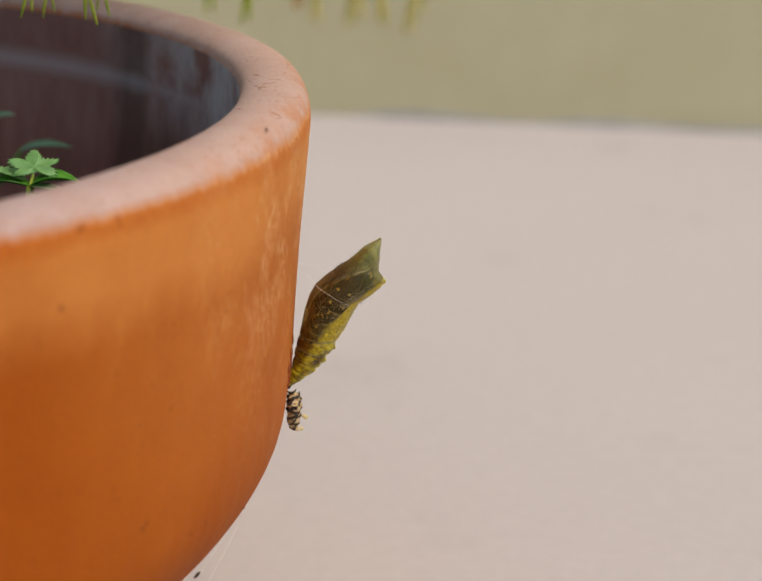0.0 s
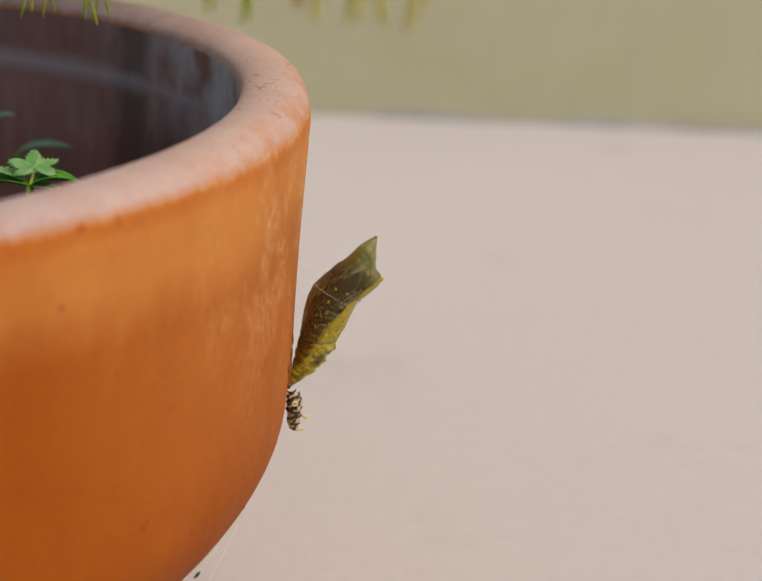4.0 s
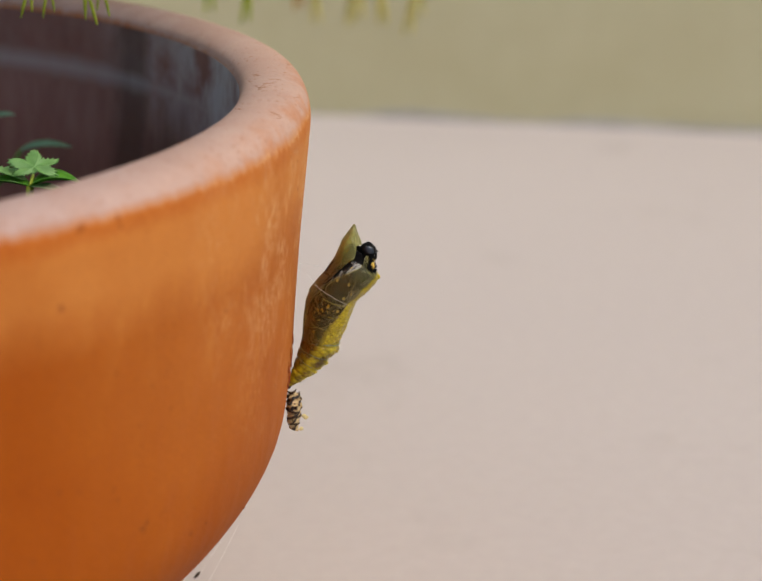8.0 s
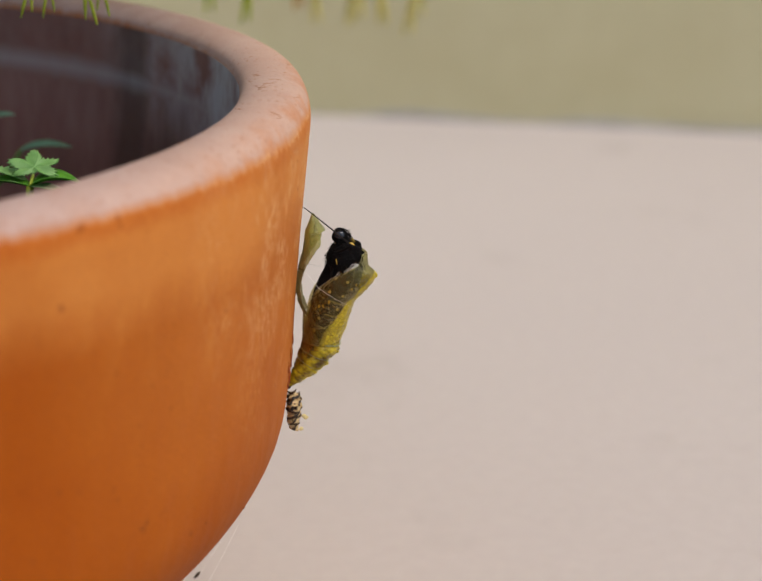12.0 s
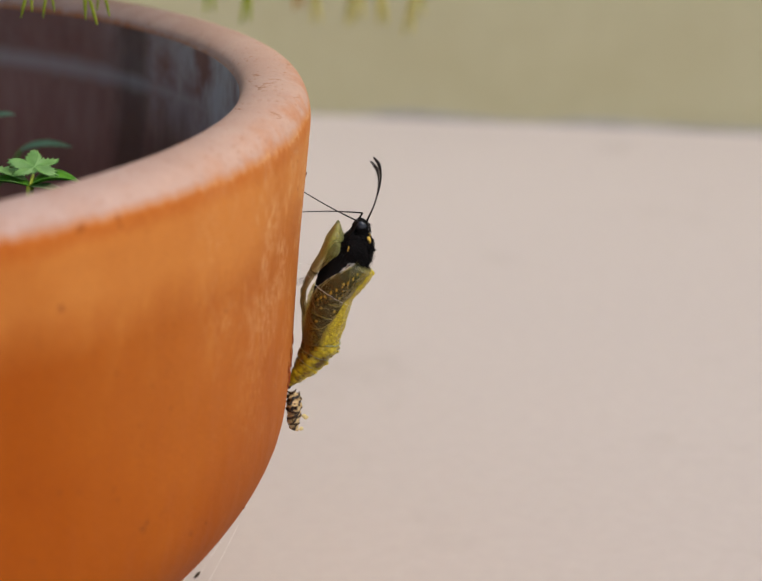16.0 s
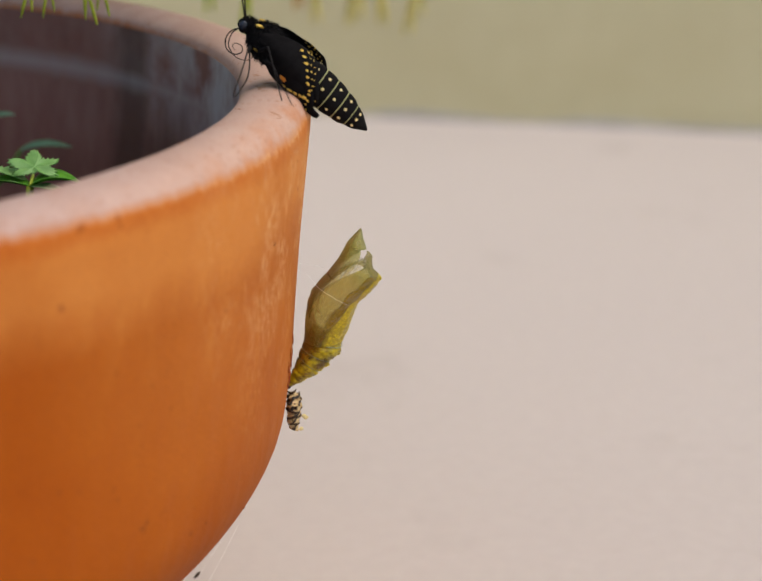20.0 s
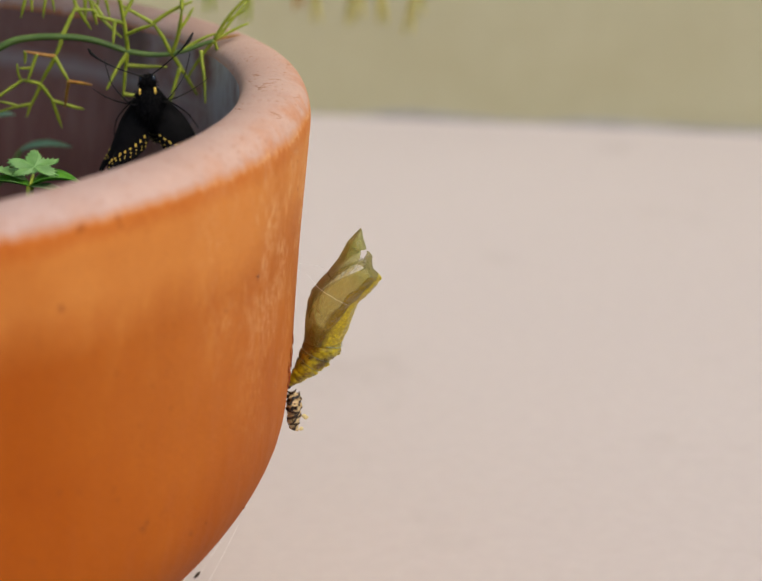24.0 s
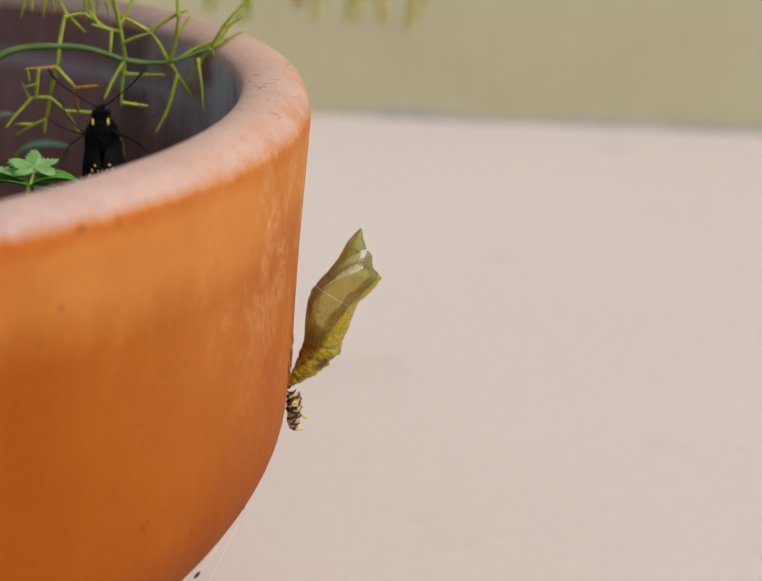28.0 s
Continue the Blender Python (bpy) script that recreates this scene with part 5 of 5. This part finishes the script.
def between(t, rows):
    if t <= rows[0][0]:
        return Vector(rows[0][1:])
    for a, b in zip(rows, rows[1:]):
        if t <= b[0]:
            return Vector(a[1:]).lerp(Vector(b[1:]), (t - a[0]) / (b[0] - a[0]))
    return Vector(rows[-1][1:])


def placed(rot, at):
    return Matrix.Translation(at) @ rot.to_4x4()


def about(point, degrees):
    """A turn about a cross axis through point."""
    return Matrix.Translation(point) @ Matrix.Rotation(radians(degrees), 4, "Y") @ Matrix.Translation(-point)


def wing_pose(row, side, spread, lift, up, splay=None):
    """Folded along the body at 0, opened to a low roof at spread 1; lift swings the rear outward from the back, splay parts the tips."""
    x, y, z = (1.6, 3.3, 1.0) if row == "f" else (-1.2, 3.0, -0.9)
    z += up * 1.0
    y -= 0.55 * up + 1.3 * spread
    yaw = side * (6 + (0 if row == "f" else 4 + 9 * spread) + 19 * (spread if splay is None else splay))
    roll = side * (68 * spread + (4 if row == "f" else -6))
    m = Matrix.Rotation(radians(lift), 4, "Y") @ Matrix.Translation(mm((x, side * y, z)))
    return m @ Matrix.Rotation(radians(-yaw), 4, "Z") @ Matrix.Rotation(radians(roll), 4, "X")


def motions():
    bodies = {}
    rows = []
    for t, x, y, z, a, ro, le in BODY_ROWS:
        bodies[t] = upright(x, y, z, a, ro, le)
        rows.append((t, bodies[t]))
    walk(fly, rows)
    walk(pupa, [(t, upright(*TAIL, a, 180)) for t, a, b in SHELL_ROWS])
    walk(case, [(t, about(WAIST, b - a)) for t, a, b in SHELL_ROWS])
    walk(flap, [(t, about(HINGE, a)) for t, a, b in FLAP_ROWS])
    walk(cap, [(t, about(NAPE, b - a)) for t, a, b in FLAP_ROWS])
    def case_pose(t):
        a, b = lerp(t, [(q, a) for q, a, b in SHELL_ROWS]), lerp(t, [(q, b) for q, a, b in SHELL_ROWS])
        return upright(*TAIL, a, 180) @ about(WAIST, b - a)

    def drawn(t):
        return (case_pose(t).inverted() @ bodies[t].translation).x * 1000

    # abdomen: drawn in and lying along the middle of the skin, then stretched
    table = [(0, 5), (8.5, 5), (12.5, 4), (14.5, 0.8), (16.0, 0.8), (16.4, 1.2), (16.8, 0.5), (17.2, 0), (18.4, 0), (19, -1.4), (20, -0.6), (20.6, 0), (20.9, 2.5), (21.2, 2.5), (21.5, 1), (23.5, 4), (28, 4)]
    rows = []
    for t, p in LAG_ROWS:
        pull = lerp(t, table)
        if t <= 16:
            rest = case_pose(t) @ Matrix.Translation(mm((drawn(t) - 3.0 + pull, 0, -3.3))) @ Matrix.Rotation(radians(lerp(t, [(0, 8), (6, 7.5), (7, 5)])), 4, "Y")
            rows.append((t, bodies[t].inverted() @ rest))
        else:
            rows.append((t, Matrix.Rotation(radians(p), 4, "Y") @ Matrix.Translation(mm((ABDOMEN[0] + pull, 0, ABDOMEN[2])))))
    walk(abdomen, rows)
    # wings: packed in the wing cases and drawn up with the body, then free: spread, lift, raise (mm), splay
    packed = [t for t in bodies if t <= 16.4]
    free = [(16.6, 0, -3, 0), (16.8, 0, -4, -0.6), (17.2, .1, 1, .6), (17.6, .5, 9, 2.2), (18.0, .62, 10, 2.9), (18.4, .6, 9, 2.7), (18.8, .5, 6, 2.0),
            (19.0, .46, 4, 1.8), (19.5, .4, 3, 1.5), (20, .08, 1, .4), (20.3, .08, 0, .2), (20.7, .3, 8, .4), (20.9, .38, 18, 1.4), (21.2, .38, 18, 1.4), (21.5, .3, 8, .4), (23.5, 1.05, 8, 0, .7), (24, 1.05, 8, 0, .8), (24.4, .9, 8, 0, .45), (24.7, .8, 8, 0, .1), (25, 1.05, 8, 0, .6),
            (25.5, 1.05, 8, 0, .6), (25.85, .95, 8, 0, .45), (26, .75, 8, 0, .1), (26.3, .5, 8, 0, 0), (26.7, .85, 8, 0, .35), (27, .85, 8, 0, .4), (27.3, .8, 5, 0, .1), (27.6, .6, 4, 0, 0), (28, .35, 4, 0, 0)]
    for key, ob in WINGS.items():
        side = 1 if key[1] == "l" else -1
        at, y, z = (30.0, 2.1, -3.3) if key[0] == "f" else (28.8, 1.6, -3.4)
        rows = []
        for t in packed:
            rest = case_pose(t) @ Matrix.Translation(mm((at + 0.74 * (drawn(t) - drawn(0)), side * y, z + (0.5 if t < 5 else 0)))) @ Matrix.Rotation(radians(2.2), 4, "Y") @ Matrix.Rotation(radians(-5.5 * side), 4, "Z")
            rows.append((t, bodies[t].inverted() @ rest))
        walk(ob, rows + [(t, wing_pose(key[0], side, *q)) for t, *q in free])
    # proboscis: packed below the head, then free
    walk(proboscis, [(t, Matrix.Translation(mm(v))) for t, v in ((0, (-3.5, 0, 4.6)), (12.5, (-3.5, 0, 4.6)), (15.5, (-2.8, 0, 3.6)), (17.1, (-2.8, 0, 3.6)), (17.5, (0, 0, 0)), (28, (0, 0, 0)))])
    feet = {"fl": FEET_FL, "fr": FEET_FR, "ml": FEET_ML, "mr": FEET_MR, "hl": FEET_HL, "hr": FEET_HR}
    # inside the pot the legs hold on to the sprig round the head
    grip = {"fl": (9, 9, -4), "fr": (9, -9, -4), "ml": (3, 12, -4), "mr": (3, -12, -4), "hl": (-5, 9, -6), "hr": (-5, -9, -6)}
    for key, (base, thigh, shin) in LEGS.items():
        side = 1 if key[1] == "l" else -1
        a_rows, b_rows = [], []
        for t, body in bodies.items():
            start = feet[key][0][0]
            if t < start:
                last = max(q for q in bodies if q < start) == t
                goal = Vector((base.x - 9, base.y, -9)) if last else Matrix.Rotation(radians(lerp(t, LEG_LAG_ROWS) if t < 16 else 0), 3, "Y") @ Vector((base.x - 14.6, base.y * 0.6, -0.4))
                pole = Vector((0, -side, 0.6))
            elif t <= 21.5:
                goal = (body.inverted() @ between(t, feet[key])) * 1000
                pole = body.to_3x3().inverted() @ Vector((0.25, -0.45 * side, 1.0))
            else:
                goal = Vector(grip[key])
                goal.x += 1.3 * math.sin(t * 5 + base.x)
                pole = Vector((0.2, side * 0.6, 0.5))
            d = goal - base
            dist = min(max(d.length, L2 - L1 + 0.15), L1 + L2 - 0.3)
            d.normalize()
            c = (L1 * L1 + dist * dist - L2 * L2) / (2 * L1 * dist)
            c = max(-1.0, min(1.0, c))
            side_dir = (pole - d * pole.dot(d)).normalized()
            knee = base + (d * c + side_dir * math.sqrt(max(0, 1 - c * c))) * L1
            foot = base + d * dist
            up = Vector((0, side, 0.35))
            m1 = placed(aim(knee - base, up), mm(base))
            m2 = placed(aim(foot - knee, up), mm(knee))
            a_rows.append((t, m1))
            b_rows.append((t, m1.inverted() @ m2))
        walk(thigh, a_rows)
        walk(shin, b_rows)
    # antennae: folded along the breast, then thrown forward; directions in the body's space
    tables = {"l": [(0, -1, .25, -.35), (12.4, -1, .25, -.35), (12.7, .1, .3, -.9), (14.5, .5, .2, -.8), (15, .75, .2, -.5), (15.5, .8, .2, -.35), (16, .9, .1, -.06),
                    (16.4, .9, .1, .35), (17, 1, .1, .02), (17.6, 1, .1, .1), (18, 1, .15, -.24), (19, .9, .2, .3), (20.3, .8, .3, .55), (21, .8, .3, .3), (21.5, .5, .9, .1),
                    (23.5, .55, .8, .1), (25, .28, .96, .1), (26, .5, .85, .1), (27.4, .3, .95, .1), (28, .5, .6, .1)],
              "r": [(0, -1, -.25, -.35), (12.4, -1, -.25, -.35), (12.7, .1, -.3, -.9), (14.5, .7, -.2, -.6), (15.5, .7, -.2, -.5), (16, .9, -.1, -.02),
                    (16.4, .85, -.2, -.3), (17, 1, -.12, .06), (17.6, 1, -.15, .02), (18, 1, -.2, .02), (19, .9, -.2, .35), (20.3, .8, -.3, .45), (21, .8, -.3, .3), (21.5, .5, -.9, .1),
                    (23.5, .55, -.8, .1), (25, .66, -.75, .1), (26, .5, -.85, .1), (27.4, .4, -.9, .1), (28, .5, -.6, .1)]}
    for tag, ob in FEELERS.items():
        side = 1 if tag == "l" else -1
        walk(ob, [(t, placed(aim((x, y, z), (-0.5, 0.1 * side, 1.0 if x > 0 else -1.0)), mm((5.9, side * 0.5, 0.9)))) for t, x, y, z in tables[tag]])
    # the sprig hangs higher until the weight of the insect pulls it down
    rise = [(0, 36, 0), (21.5, 36, 0), (22.4, 16, 2), (23.5, 2.5, 1), (24.2, 2, 0.5), (24.6, -0.5, 0), (25, 1.5, 0), (26, 1.2, .3), (27, 1, 0), (27.4, -0.3, 0), (28, 0, 0)]
    walk(sprig, [(t, pose(0.0700 + 0.0003 * z, 0.045, 0.1290 + z * 0.001, 0, r)) for t, z, r in rise])
    swing = [(0, 0), (21.5, 0), (23.5, 14), (24.3, 10), (24.6, 2), (25, 12), (25.4, 8), (26, 3), (27, 6), (27.4, -4), (28, 0)]
    walk(side_branch, [(t, pose(0.0203, 0, 0.0012, 0, a)) for t, a in swing])
    for mite, rows in zip(MITES, (MITE_ROWS, MITE_ROWS_B)):
        keyed = []
        for t, x, y, z in rows:
            n = Vector((x, y, 0)).normalized()
            keyed.append((t, placed(aim((0, 0, -1), n), Vector((x, y, z)) + n * (lerp(z, [(0.074, 0.1396), (0.086, 0.1403), (0.098, 0.1413), (0.110, 0.1424), (0.120, 0.1433), (0.124, 0.1437)]) - math.hypot(x, y)))))
        walk(mite, keyed)


motions()
